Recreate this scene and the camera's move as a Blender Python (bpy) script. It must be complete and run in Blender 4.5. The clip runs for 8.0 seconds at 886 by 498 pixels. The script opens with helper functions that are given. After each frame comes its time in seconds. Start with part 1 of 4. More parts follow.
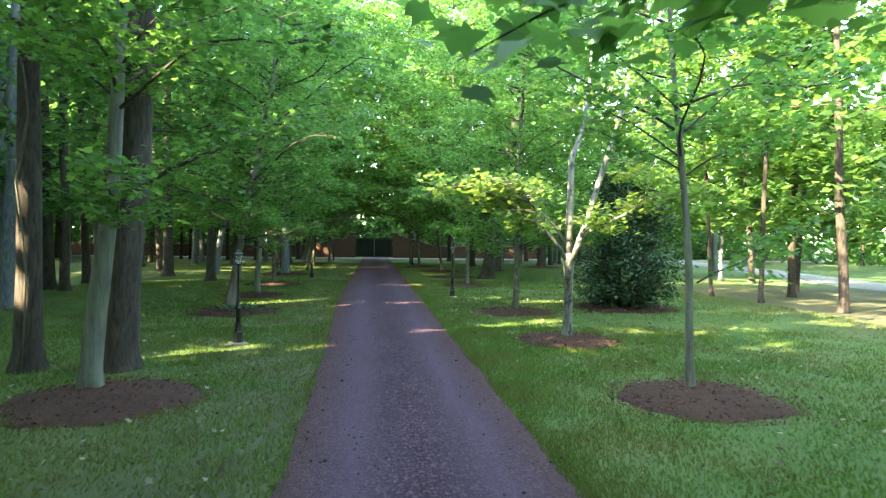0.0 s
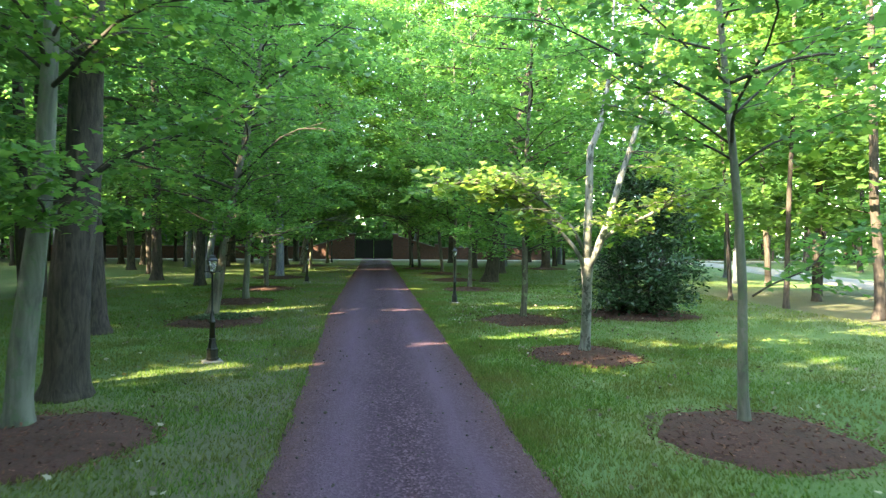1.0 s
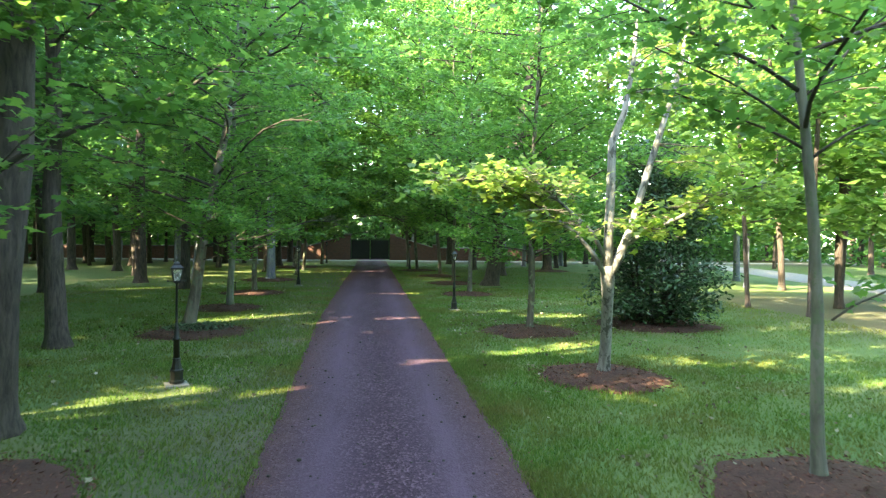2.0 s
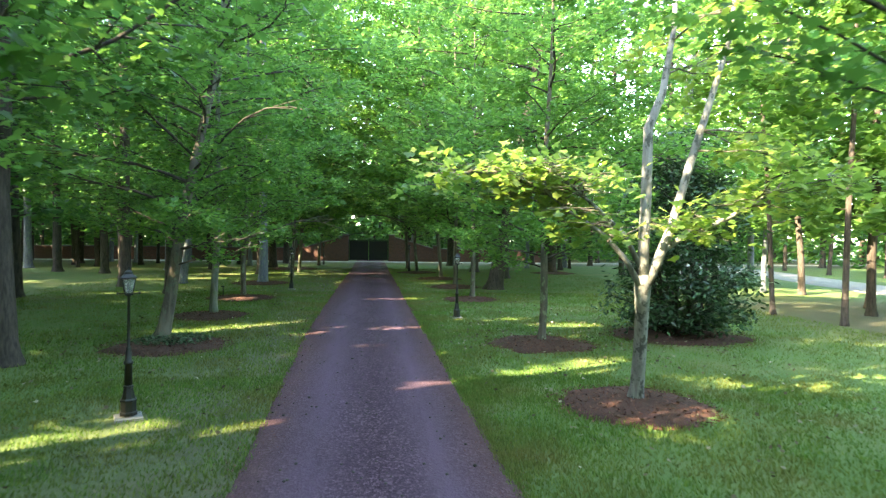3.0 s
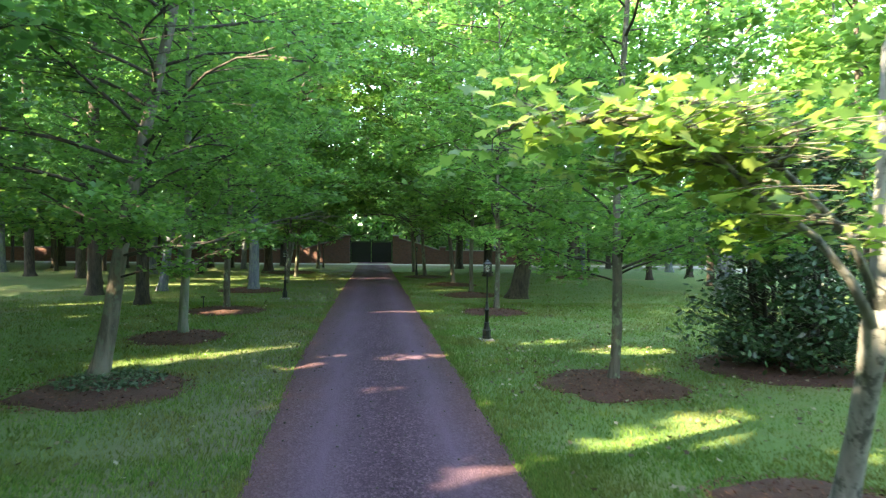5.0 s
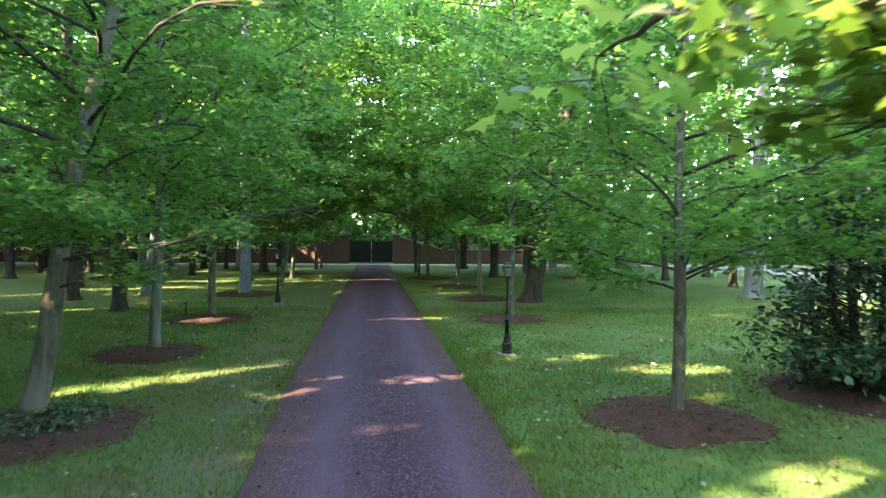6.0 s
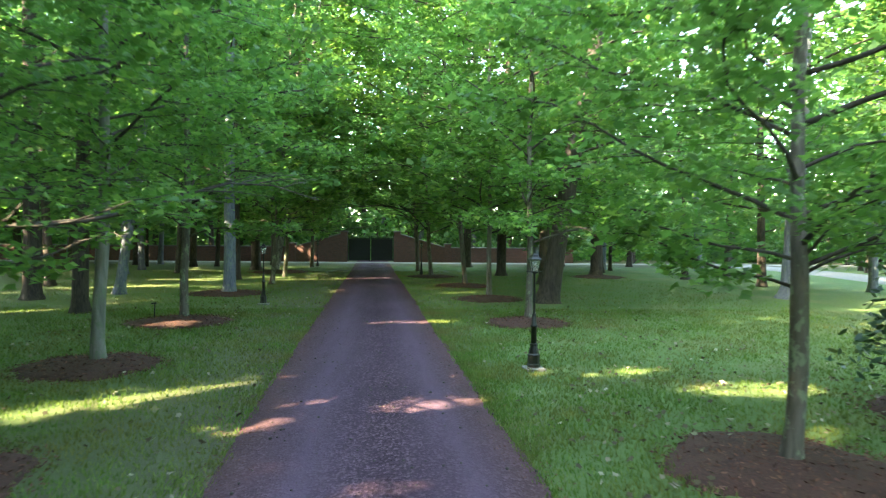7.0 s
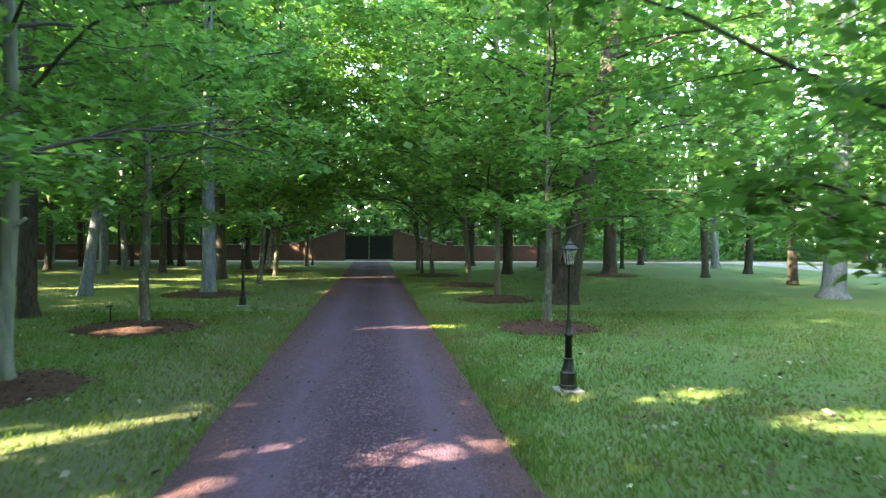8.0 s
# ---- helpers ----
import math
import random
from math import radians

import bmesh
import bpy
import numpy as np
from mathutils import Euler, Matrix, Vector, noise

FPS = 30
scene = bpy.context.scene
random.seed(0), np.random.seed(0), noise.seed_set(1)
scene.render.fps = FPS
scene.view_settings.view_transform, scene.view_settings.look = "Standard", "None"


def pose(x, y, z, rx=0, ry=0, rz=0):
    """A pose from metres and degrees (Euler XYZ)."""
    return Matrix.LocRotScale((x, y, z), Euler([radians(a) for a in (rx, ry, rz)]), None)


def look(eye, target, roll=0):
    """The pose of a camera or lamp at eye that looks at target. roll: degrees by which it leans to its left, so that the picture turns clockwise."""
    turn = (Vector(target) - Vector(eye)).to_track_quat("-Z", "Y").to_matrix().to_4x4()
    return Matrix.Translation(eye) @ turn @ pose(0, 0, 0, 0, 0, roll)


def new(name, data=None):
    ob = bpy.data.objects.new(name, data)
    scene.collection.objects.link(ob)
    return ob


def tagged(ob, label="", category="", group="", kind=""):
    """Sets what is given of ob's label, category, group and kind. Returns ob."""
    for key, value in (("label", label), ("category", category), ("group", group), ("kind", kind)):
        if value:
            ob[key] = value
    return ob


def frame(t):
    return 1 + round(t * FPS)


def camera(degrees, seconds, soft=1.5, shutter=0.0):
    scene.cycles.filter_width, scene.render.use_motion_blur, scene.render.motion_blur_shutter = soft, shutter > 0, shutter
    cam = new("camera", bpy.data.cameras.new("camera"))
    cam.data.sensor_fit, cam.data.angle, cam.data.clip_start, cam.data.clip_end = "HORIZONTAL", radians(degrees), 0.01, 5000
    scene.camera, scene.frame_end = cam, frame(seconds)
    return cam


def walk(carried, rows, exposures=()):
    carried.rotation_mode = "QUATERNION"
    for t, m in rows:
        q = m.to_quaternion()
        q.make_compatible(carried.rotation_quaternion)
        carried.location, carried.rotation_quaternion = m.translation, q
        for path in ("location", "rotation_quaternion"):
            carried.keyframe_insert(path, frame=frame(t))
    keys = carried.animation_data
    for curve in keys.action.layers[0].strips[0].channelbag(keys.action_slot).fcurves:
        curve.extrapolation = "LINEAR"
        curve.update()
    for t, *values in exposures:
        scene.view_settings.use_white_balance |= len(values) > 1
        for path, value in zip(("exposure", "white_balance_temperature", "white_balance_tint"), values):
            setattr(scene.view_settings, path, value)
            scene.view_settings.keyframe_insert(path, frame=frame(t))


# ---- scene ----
cam = camera(70.0, 8.0, 1.25, 0.5)
PATH = [
    (0, (0.568, -0.527, 2.472), (0.68, 1.47, 2.438), 0.6),
    (0.5, (0.616, 0.365, 2.48), (0.725, 2.361, 2.451), 0.6),
    (1, (0.647, 1.227, 2.53), (0.756, 3.224, 2.497), 0.4),
    (1.5, (0.669, 2.087, 2.579), (0.783, 4.083, 2.545), 0.5),
    (3, (0.733, 4.753, 2.675), (0.85, 6.749, 2.642), 0.6),
    (3.5, (0.698, 5.811, 2.683), (0.814, 7.807, 2.653), 0.6),
    (4, (0.499, 6.796, 2.73), (0.62, 8.792, 2.698), 0.6),
    (4.5, (0.381, 7.931, 2.715), (0.496, 9.928, 2.685), 0.7),
    (6, (0.12, 11.437, 2.716), (0.235, 13.433, 2.681), 0.4),
    (6.5, (0.072, 12.865, 2.625), (0.186, 14.861, 2.593), 0.5),
    (7, (0.07, 14.288, 2.446), (0.184, 16.284, 2.411), 0.5),
    (7.5, (0.066, 15.647, 2.258), (0.182, 17.643, 2.222), 0.6),
    (8, (0.133, 17.018, 2.206), (0.245, 19.015, 2.171), 0.3),
]
walk(cam, [(t, look(eye, target, roll)) for t, eye, target, roll in PATH], [(0, 4.5, 7600, 5), (4.5, 4.6, 7600, 9), (6.5, 4.66, 7500, 9), (8, 4.82, 7400, 9)])

# ---- light ----
SUN_AZ, SUN_EL = 30.0, 30.0      # the light travels towards +x, turned this far to +y; height over the horizon
SUN_WAY = Vector((math.cos(radians(SUN_EL)) * math.cos(radians(SUN_AZ)), math.cos(radians(SUN_EL)) * math.sin(radians(SUN_AZ)), -math.sin(radians(SUN_EL))))
world = bpy.data.worlds.new("sky")
scene.world = world
world.use_nodes = True
wn = world.node_tree
sky = wn.nodes.new("ShaderNodeTexSky")
sky.sky_type = "NISHITA"
sky.sun_disc = False
sky.sun_elevation = radians(SUN_EL)
sky.sun_rotation = math.atan2(-SUN_WAY.x, -SUN_WAY.y)
wn.nodes["Background"].inputs["Strength"].default_value = 0.15
wn.links.new(sky.outputs["Color"], wn.nodes["Background"].inputs["Color"])
sun_data = bpy.data.lights.new("sun", "SUN")
sun_data.energy, sun_data.angle, sun_data.color = 2.8, radians(0.5), (1.0, 0.87, 0.64)
sun = new("sun", sun_data)
sun.matrix_world = look((0, 0, 60), Vector((0, 0, 60)) + SUN_WAY)

# ---- materials ----


def material(name, rough=0.8, metal=0.0):
    m = bpy.data.materials.new(name)
    m.use_nodes = True
    b = m.node_tree.nodes["Principled BSDF"]
    b.inputs["Roughness"].default_value = rough
    b.inputs["Metallic"].default_value = metal
    return m, m.node_tree, b


def ramp(nt, fac, stops):
    r = nt.nodes.new("ShaderNodeValToRGB")
    e = r.color_ramp.elements
    while len(e) < len(stops):
        e.new(0.5)
    for i, (p, c) in enumerate(stops):
        e[i].position, e[i].color = p, (*c, 1)
    nt.links.new(fac, r.inputs["Fac"])
    return r.outputs["Color"]


def noise_node(nt, scale, detail=4.0, rough=0.6, stretch=None, distortion=0.0):
    n = nt.nodes.new("ShaderNodeTexNoise")
    n.inputs["Scale"].default_value, n.inputs["Detail"].default_value = scale, detail
    n.inputs["Roughness"].default_value, n.inputs["Distortion"].default_value = rough, distortion
    tc = nt.nodes.new("ShaderNodeTexCoord")
    mp = nt.nodes.new("ShaderNodeMapping")
    if stretch:
        mp.inputs["Scale"].default_value = stretch
    nt.links.new(tc.outputs["Object"], mp.inputs["Vector"])
    nt.links.new(mp.outputs["Vector"], n.inputs["Vector"])
    return n.outputs["Fac"]


def mixed(nt, a, b, fac, mode="MIX"):
    m = nt.nodes.new("ShaderNodeMix")
    m.data_type, m.blend_type = "RGBA", mode
    for sock, val in ((m.inputs["Factor"], fac), (m.inputs["A"], a), (m.inputs["B"], b)):
        if hasattr(val, "is_linked"):
            nt.links.new(val, sock)
        else:
            sock.default_value = val if isinstance(val, float) else (*val, 1)
    return m.outputs["Result"]


def bump(nt, b, height, strength, distance):
    n = nt.nodes.new("ShaderNodeBump")
    n.inputs["Strength"].default_value, n.inputs["Distance"].default_value = strength, distance
    nt.links.new(height, n.inputs["Height"])
    nt.links.new(n.outputs["Normal"], b.inputs["Normal"])


def math_node(nt, op, a, b):
    n = nt.nodes.new("ShaderNodeMath")
    n.operation, n.use_clamp = op, True
    for sock, val in zip(n.inputs, (a, b)):
        if hasattr(val, "is_linked"):
            nt.links.new(val, sock)
        else:
            sock.default_value = val
    return n.outputs[0]


def leaf_material(name, dark, mid, light, translucency=0.45, rough=0.5, worn=None, gloss=0.35):
    m, nt, b = material(name, rough)
    g = nt.nodes.new("ShaderNodeNewGeometry")
    c = ramp(nt, g.outputs["Random Per Island"], [(0.0, dark), (0.55, mid), (1.0, light)])
    c = mixed(nt, c, tuple(0.7 * v for v in mid), ramp(nt, noise_node(nt, 0.9, 2.0), [(0.4, (0, 0, 0)), (0.65, (0.6, 0.6, 0.6))]))
    if worn:
        c = mixed(nt, c, worn, ramp(nt, noise_node(nt, 0.45, 5.0, 0.65), [(0.43, (0, 0, 0)), (0.65, (0.8, 0.8, 0.8))]))
    nt.links.new(c, b.inputs["Base Color"])
    b.inputs["Specular IOR Level"].default_value = gloss
    t = nt.nodes.new("ShaderNodeBsdfTranslucent")
    gain = nt.nodes.new("ShaderNodeVectorMath")
    gain.operation = "MULTIPLY"
    gain.inputs[1].default_value = (1.98, 1.98, 1.42)
    nt.links.new(c, gain.inputs[0])
    nt.links.new(gain.outputs[0], t.inputs["Color"])
    x = nt.nodes.new("ShaderNodeMixShader")
    x.inputs[0].default_value = translucency
    nt.links.new(b.outputs[0], x.inputs[1])
    nt.links.new(t.outputs[0], x.inputs[2])
    nt.links.new(x.outputs[0], nt.nodes["Material Output"].inputs["Surface"])
    return m


def bark_material(name, dark, light, scale=9.0, lichen=None, depth=0.02, stretch=(1, 1, 0.18)):
    m, nt, b = material(name, 0.9)
    n = noise_node(nt, scale, 6.0, 0.65, stretch, 0.6)
    c = ramp(nt, n, [(0.33, dark), (0.62, light)])
    big = noise_node(nt, 1.6, 3.0, 0.6, (1, 1, 0.5))
    c = mixed(nt, c, tuple(0.55 * v for v in dark), ramp(nt, big, [(0.55, (0, 0, 0)), (0.75, (0.8, 0.8, 0.8))]))
    if lichen:
        c = mixed(nt, c, lichen, ramp(nt, noise_node(nt, 7.0, 5.0, 0.7, (1, 1, 0.6)), [(0.53, (0, 0, 0)), (0.59, (0.85, 0.85, 0.85))]))
    nt.links.new(c, b.inputs["Base Color"])
    bump(nt, b, n, 0.9, depth)
    return m


M_LEAF = leaf_material("maple leaf", (0.055, 0.138, 0.036), (0.092, 0.21, 0.056), (0.165, 0.295, 0.075), 0.5)
# the maple leaf lightened and yellowed: sunshine put into the colour
M_LEAF_SUNLIT = leaf_material("sunlit maple leaf", (0.10, 0.19, 0.045), (0.17, 0.26, 0.062), (0.28, 0.34, 0.095), 0.5)
M_WOOD_LEAF = leaf_material("woodland leaf", (0.044, 0.115, 0.042), (0.076, 0.185, 0.060), (0.14, 0.265, 0.078), 0.5)
# woodland leaf made lighter and yellower, painting sunlight onto the right-hand trees
M_WOOD_SUNLIT = leaf_material("sunlit woodland leaf", (0.055, 0.125, 0.038), (0.095, 0.195, 0.054), (0.165, 0.27, 0.074), 0.5)
M_MAGNOLIA = leaf_material("magnolia leaf", (0.018, 0.048, 0.022), (0.034, 0.085, 0.036), (0.07, 0.14, 0.06), 0.12, 0.3)
M_BLADE = leaf_material("grass blade", (0.056, 0.122, 0.026), (0.09, 0.175, 0.036), (0.16, 0.21, 0.06), 0.25, 0.7, (0.15, 0.135, 0.05), 0.12)
M_BARK_PALE = bark_material("pale maple bark", (0.13, 0.13, 0.12), (0.30, 0.30, 0.285), 7.0, (0.045, 0.05, 0.042), 0.012)
M_BARK_TAN = bark_material("tan maple bark", (0.06, 0.053, 0.042), (0.17, 0.15, 0.12), 8.0, (0.13, 0.15, 0.11), 0.008)
M_BARK_GREEN = bark_material("grey-green maple bark", (0.08, 0.085, 0.07), (0.19, 0.195, 0.165), 8.0, (0.12, 0.16, 0.10), 0.008)
M_BARK_GREY = bark_material("grey maple bark", (0.045, 0.042, 0.032), (0.125, 0.112, 0.088), 10.0, (0.17, 0.21, 0.13), 0.01)
M_BARK_DARK = bark_material("dark furrowed bark", (0.022, 0.018, 0.015), (0.085, 0.067, 0.056), 16.0, None, 0.03)
M_BARK_BLUE = bark_material("weathered grey bark", (0.09, 0.10, 0.125), (0.19, 0.205, 0.25), 13.0, (0.2, 0.24, 0.2), 0.02)
M_TWIG = bark_material("twig bark", (0.022, 0.019, 0.015), (0.062, 0.053, 0.042), 12.0, None, 0.004)


def grass_material():
    m, nt, b = material("lawn", 0.9)
    fine = noise_node(nt, 38.0, 5.0, 0.75)
    c = ramp(nt, fine, [(0.28, (0.048, 0.094, 0.022)), (0.55, (0.085, 0.155, 0.036)), (0.78, (0.14, 0.20, 0.06))])
    c = mixed(nt, c, (0.19, 0.17, 0.07), ramp(nt, noise_node(nt, 0.35, 4.0), [(0.48, (0, 0, 0)), (0.72, (0.5, 0.5, 0.5))]))
    c = mixed(nt, c, (0.13, 0.11, 0.055), ramp(nt, noise_node(nt, 1.4, 6.0, 0.7), [(0.55, (0, 0, 0)), (0.75, (0.6, 0.6, 0.6))]))
    # worn bare earth under the wood
    a = nt.nodes.new("ShaderNodeAttribute")
    a.attribute_name = "bare"
    soil = ramp(nt, noise_node(nt, 22.0, 5.0, 0.7), [(0.3, (0.045, 0.039, 0.022)), (0.7, (0.11, 0.095, 0.055))])
    edge = math_node(nt, "MULTIPLY", a.outputs["Fac"], math_node(nt, "ADD", noise_node(nt, 1.2, 5.0), 0.45))
    c = mixed(nt, c, soil, edge)
    nt.links.new(c, b.inputs["Base Color"])
    bump(nt, b, fine, 0.7, 0.04)
    return m


def road_material():
    m, nt, b = material("gravelled asphalt", 0.92)
    b.inputs["Specular IOR Level"].default_value = 0.2
    v = nt.nodes.new("ShaderNodeTexVoronoi")
    v.inputs["Scale"].default_value = 38.0
    tc = nt.nodes.new("ShaderNodeTexCoord")
    nt.links.new(tc.outputs["Object"], v.inputs["Vector"])
    stone = ramp(nt, v.outputs["Color"], [(0.12, (0.024, 0.012, 0.018)), (0.55, (0.056, 0.029, 0.044)), (0.95, (0.17, 0.105, 0.135))])
    patch = noise_node(nt, 1.1, 5.0, 0.65, (1, 0.35, 1))
    c = mixed(nt, stone, (0.038, 0.019, 0.031), ramp(nt, patch, [(0.35, (0, 0, 0)), (0.7, (0.6, 0.6, 0.6))]))
    # reddish dust towards the verges
    a = nt.nodes.new("ShaderNodeAttribute")
    a.attribute_name = "verge"
    c = mixed(nt, c, (0.098, 0.052, 0.052), math_node(nt, "MULTIPLY", a.outputs["Fac"], math_node(nt, "ADD", noise_node(nt, 2.2, 5.0, 0.7), 0.15)))
    w = nt.nodes.new("ShaderNodeAttribute")
    w.attribute_name = "track"
    c = mixed(nt, c, (0.100, 0.062, 0.092), math_node(nt, "MULTIPLY", w.outputs["Fac"], math_node(nt, "MULTIPLY", noise_node(nt, 3.0, 5.0, 0.7, (1, 0.12, 1)), 1.5)))
    nt.links.new(c, b.inputs["Base Color"])
    h = math_node(nt, "ADD", v.outputs["Distance"], math_node(nt, "MULTIPLY", noise_node(nt, 14.0, 4.0), 0.6))
    bump(nt, b, h, 0.9, 0.015)
    return m


def plain_material(name, dark, light, scale, rough=0.8, metal=0.0, depth=0.01):
    m, nt, b = material(name, rough, metal)
    n = noise_node(nt, scale, 6.0, 0.7)
    c = ramp(nt, n, [(0.3, dark), (0.7, light)])
    c = mixed(nt, c, tuple(0.7 * v for v in dark), ramp(nt, noise_node(nt, scale * 0.13, 3.0), [(0.5, (0, 0, 0)), (0.7, (0.5, 0.5, 0.5))]))
    nt.links.new(c, b.inputs["Base Color"])
    bump(nt, b, n, 0.6, depth)
    return m


def brick_material():
    m, nt, b = material("red brick", 0.85)
    br = nt.nodes.new("ShaderNodeTexBrick")
    for key, val in (("Color1", (0.085, 0.034, 0.026, 1)), ("Color2", (0.14, 0.056, 0.04, 1)), ("Mortar", (0.12, 0.10, 0.09, 1))):
        br.inputs[key].default_value = val
    br.inputs["Scale"].default_value, br.inputs["Mortar Size"].default_value = 1.0, 0.006
    br.inputs["Brick Width"].default_value, br.inputs["Row Height"].default_value = 0.215, 0.075
    tc = nt.nodes.new("ShaderNodeTexCoord")
    mp = nt.nodes.new("ShaderNodeMapping")
    mp.inputs["Rotation"].default_value = (radians(90), 0, 0)
    nt.links.new(tc.outputs["Object"], mp.inputs["Vector"])
    nt.links.new(mp.outputs["Vector"], br.inputs["Vector"])
    c = mixed(nt, br.outputs["Color"], (0.12, 0.055, 0.045), ramp(nt, noise_node(nt, 0.8, 5.0), [(0.45, (0, 0, 0)), (0.7, (0.6, 0.6, 0.6))]))
    nt.links.new(c, b.inputs["Base Color"])
    return m


M_LAWN, M_ROAD, M_BRICK = grass_material(), road_material(), brick_material()
M_MULCH = plain_material("bark mulch", (0.030, 0.011, 0.008), (0.092, 0.036, 0.026), 26.0, 0.95, 0.0, 0.03)
M_CHIP = leaf_material("mulch chips", (0.036, 0.014, 0.010), (0.10, 0.040, 0.028), (0.22, 0.105, 0.075), 0.02, 0.9)
M_IRON = plain_material("black painted iron", (0.003, 0.004, 0.0035), (0.010, 0.013, 0.011), 30.0, 0.5, 0.0, 0.002)
M_CONCRETE = plain_material("pale concrete", (0.15, 0.15, 0.14), (0.27, 0.27, 0.255), 18.0)
M_STONE = plain_material("weathered coping stone", (0.07, 0.062, 0.055), (0.15, 0.135, 0.115), 9.0)
M_GRAVEL = plain_material("pale gravel", (0.19, 0.175, 0.155), (0.33, 0.305, 0.27), 30.0)
M_LITTER = leaf_material("fallen leaves", (0.04, 0.03, 0.018), (0.12, 0.10, 0.055), (0.40, 0.38, 0.28), 0.1, 0.8)
M_IVY = leaf_material("ivy leaf", (0.03, 0.07, 0.03), (0.06, 0.11, 0.06), (0.12, 0.17, 0.11), 0.2, 0.45)
M_GLASS, nt_, b_ = material("lantern glass", 0.25)
b_.inputs["Transmission Weight"].default_value = 0.8
b_.inputs["Base Color"].default_value = (0.8, 0.82, 0.78, 1)

# ---- mesh helpers ----


def mesh_of(name, verts, faces, mat, smooth=True):
    me = bpy.data.meshes.new(name)
    me.from_pydata([tuple(v) for v in verts], [], [tuple(f) for f in faces])
    if smooth:
        me.polygons.foreach_set("use_smooth", np.ones(len(me.polygons), dtype=bool))
    me.materials.append(mat)
    me.update()
    return me


def mesh_array(name, verts, per, mat):
    """A mesh of n separate polygons with per corners each; verts has n * per rows."""
    n = len(verts) // per
    me = bpy.data.meshes.new(name)
    me.vertices.add(n * per)
    me.vertices.foreach_set("co", np.ascontiguousarray(verts, dtype=np.float32).ravel())
    me.loops.add(n * per)
    me.loops.foreach_set("vertex_index", np.arange(n * per, dtype=np.int32))
    me.polygons.add(n)
    me.polygons.foreach_set("loop_start", np.arange(0, n * per, per, dtype=np.int32))
    me.materials.append(mat)
    me.update(calc_edges=True)
    return me


def part(name, me, parent, label=""):
    ob = new(name, me)
    ob.parent = parent
    return tagged(ob, label) if label else ob


class Shape:
    """Gathers verts and faces of one mesh."""

    def __init__(self):
        self.v, self.f = [], []

    def tube(self, pts, radii, sides=8, cap=True, lump=0.0, seed=0):
        pts = [Vector(p) for p in pts]
        first = len(self.v)
        for i, p in enumerate(pts):
            way = (pts[min(i + 1, len(pts) - 1)] - pts[max(i - 1, 0)]).normalized()
            side = way.cross(Vector((0.13, 1, 0.07))).normalized()
            up = side.cross(way)
            for k in range(sides):
                a = 2 * math.pi * k / sides
                r = radii[i]
                if lump:
                    r *= 1 + lump * noise.noise(Vector((math.cos(a) * 1.3 + seed, math.sin(a) * 1.3, p.z * 1.1)))
                self.v.append(p + side * (math.cos(a) * r) + up * (math.sin(a) * r))
        for i in range(len(pts) - 1):
            for k in range(sides):
                a, b = first + i * sides + k, first + i * sides + (k + 1) % sides
                self.f.append((a, b, b + sides, a + sides))
        if cap:
            self.f.append([first + k for k in range(sides)][::-1])
            self.f.append([first + (len(pts) - 1) * sides + k for k in range(sides)])
        return self

    def lathe(self, profile, sides=14, at=(0, 0, 0), turn=0.0):
        """profile: (radius, z) from below upwards."""
        first = len(self.v)
        for r, z in profile:
            for k in range(sides):
                a = 2 * math.pi * k / sides + turn
                self.v.append(Vector((at[0] + r * math.cos(a), at[1] + r * math.sin(a), at[2] + z)))
        for i in range(len(profile) - 1):
            for k in range(sides):
                a, b = first + i * sides + k, first + i * sides + (k + 1) % sides
                self.f.append((a, b, b + sides, a + sides))
        self.f.append([first + k for k in range(sides)][::-1])
        self.f.append([first + (len(profile) - 1) * sides + k for k in range(sides)])
        return self

    def box(self, lo, hi, chamfer=0.0):
        (x0, y0, z0), (x1, y1, z1) = lo, hi
        c, first = chamfer, len(self.v)
        for z, i in ((z0, 0.0), (z1 - c, 0.0), (z1, c)) if c else ((z0, 0.0), (z1, 0.0)):
            self.v += [Vector(p) for p in ((x0 + i, y0 + i, z), (x1 - i, y0 + i, z), (x1 - i, y1 - i, z), (x0 + i, y1 - i, z))]
        rings = 3 if c else 2
        self.f.append((first + 3, first + 2, first + 1, first))
        for r in range(rings - 1):
            for k in range(4):
                a, b = first + 4 * r + k, first + 4 * r + (k + 1) % 4
                self.f.append((a, b, b + 4, a + 4))
        t = first + 4 * (rings - 1)
        self.f.append((t, t + 1, t + 2, t + 3))
        return self

    def mesh(self, name, mat, smooth=True):
        return mesh_of(name, self.v, self.f, mat, smooth)


def centre(y):
    """The road's middle line."""
    return 1.10 - 0.0563 * y


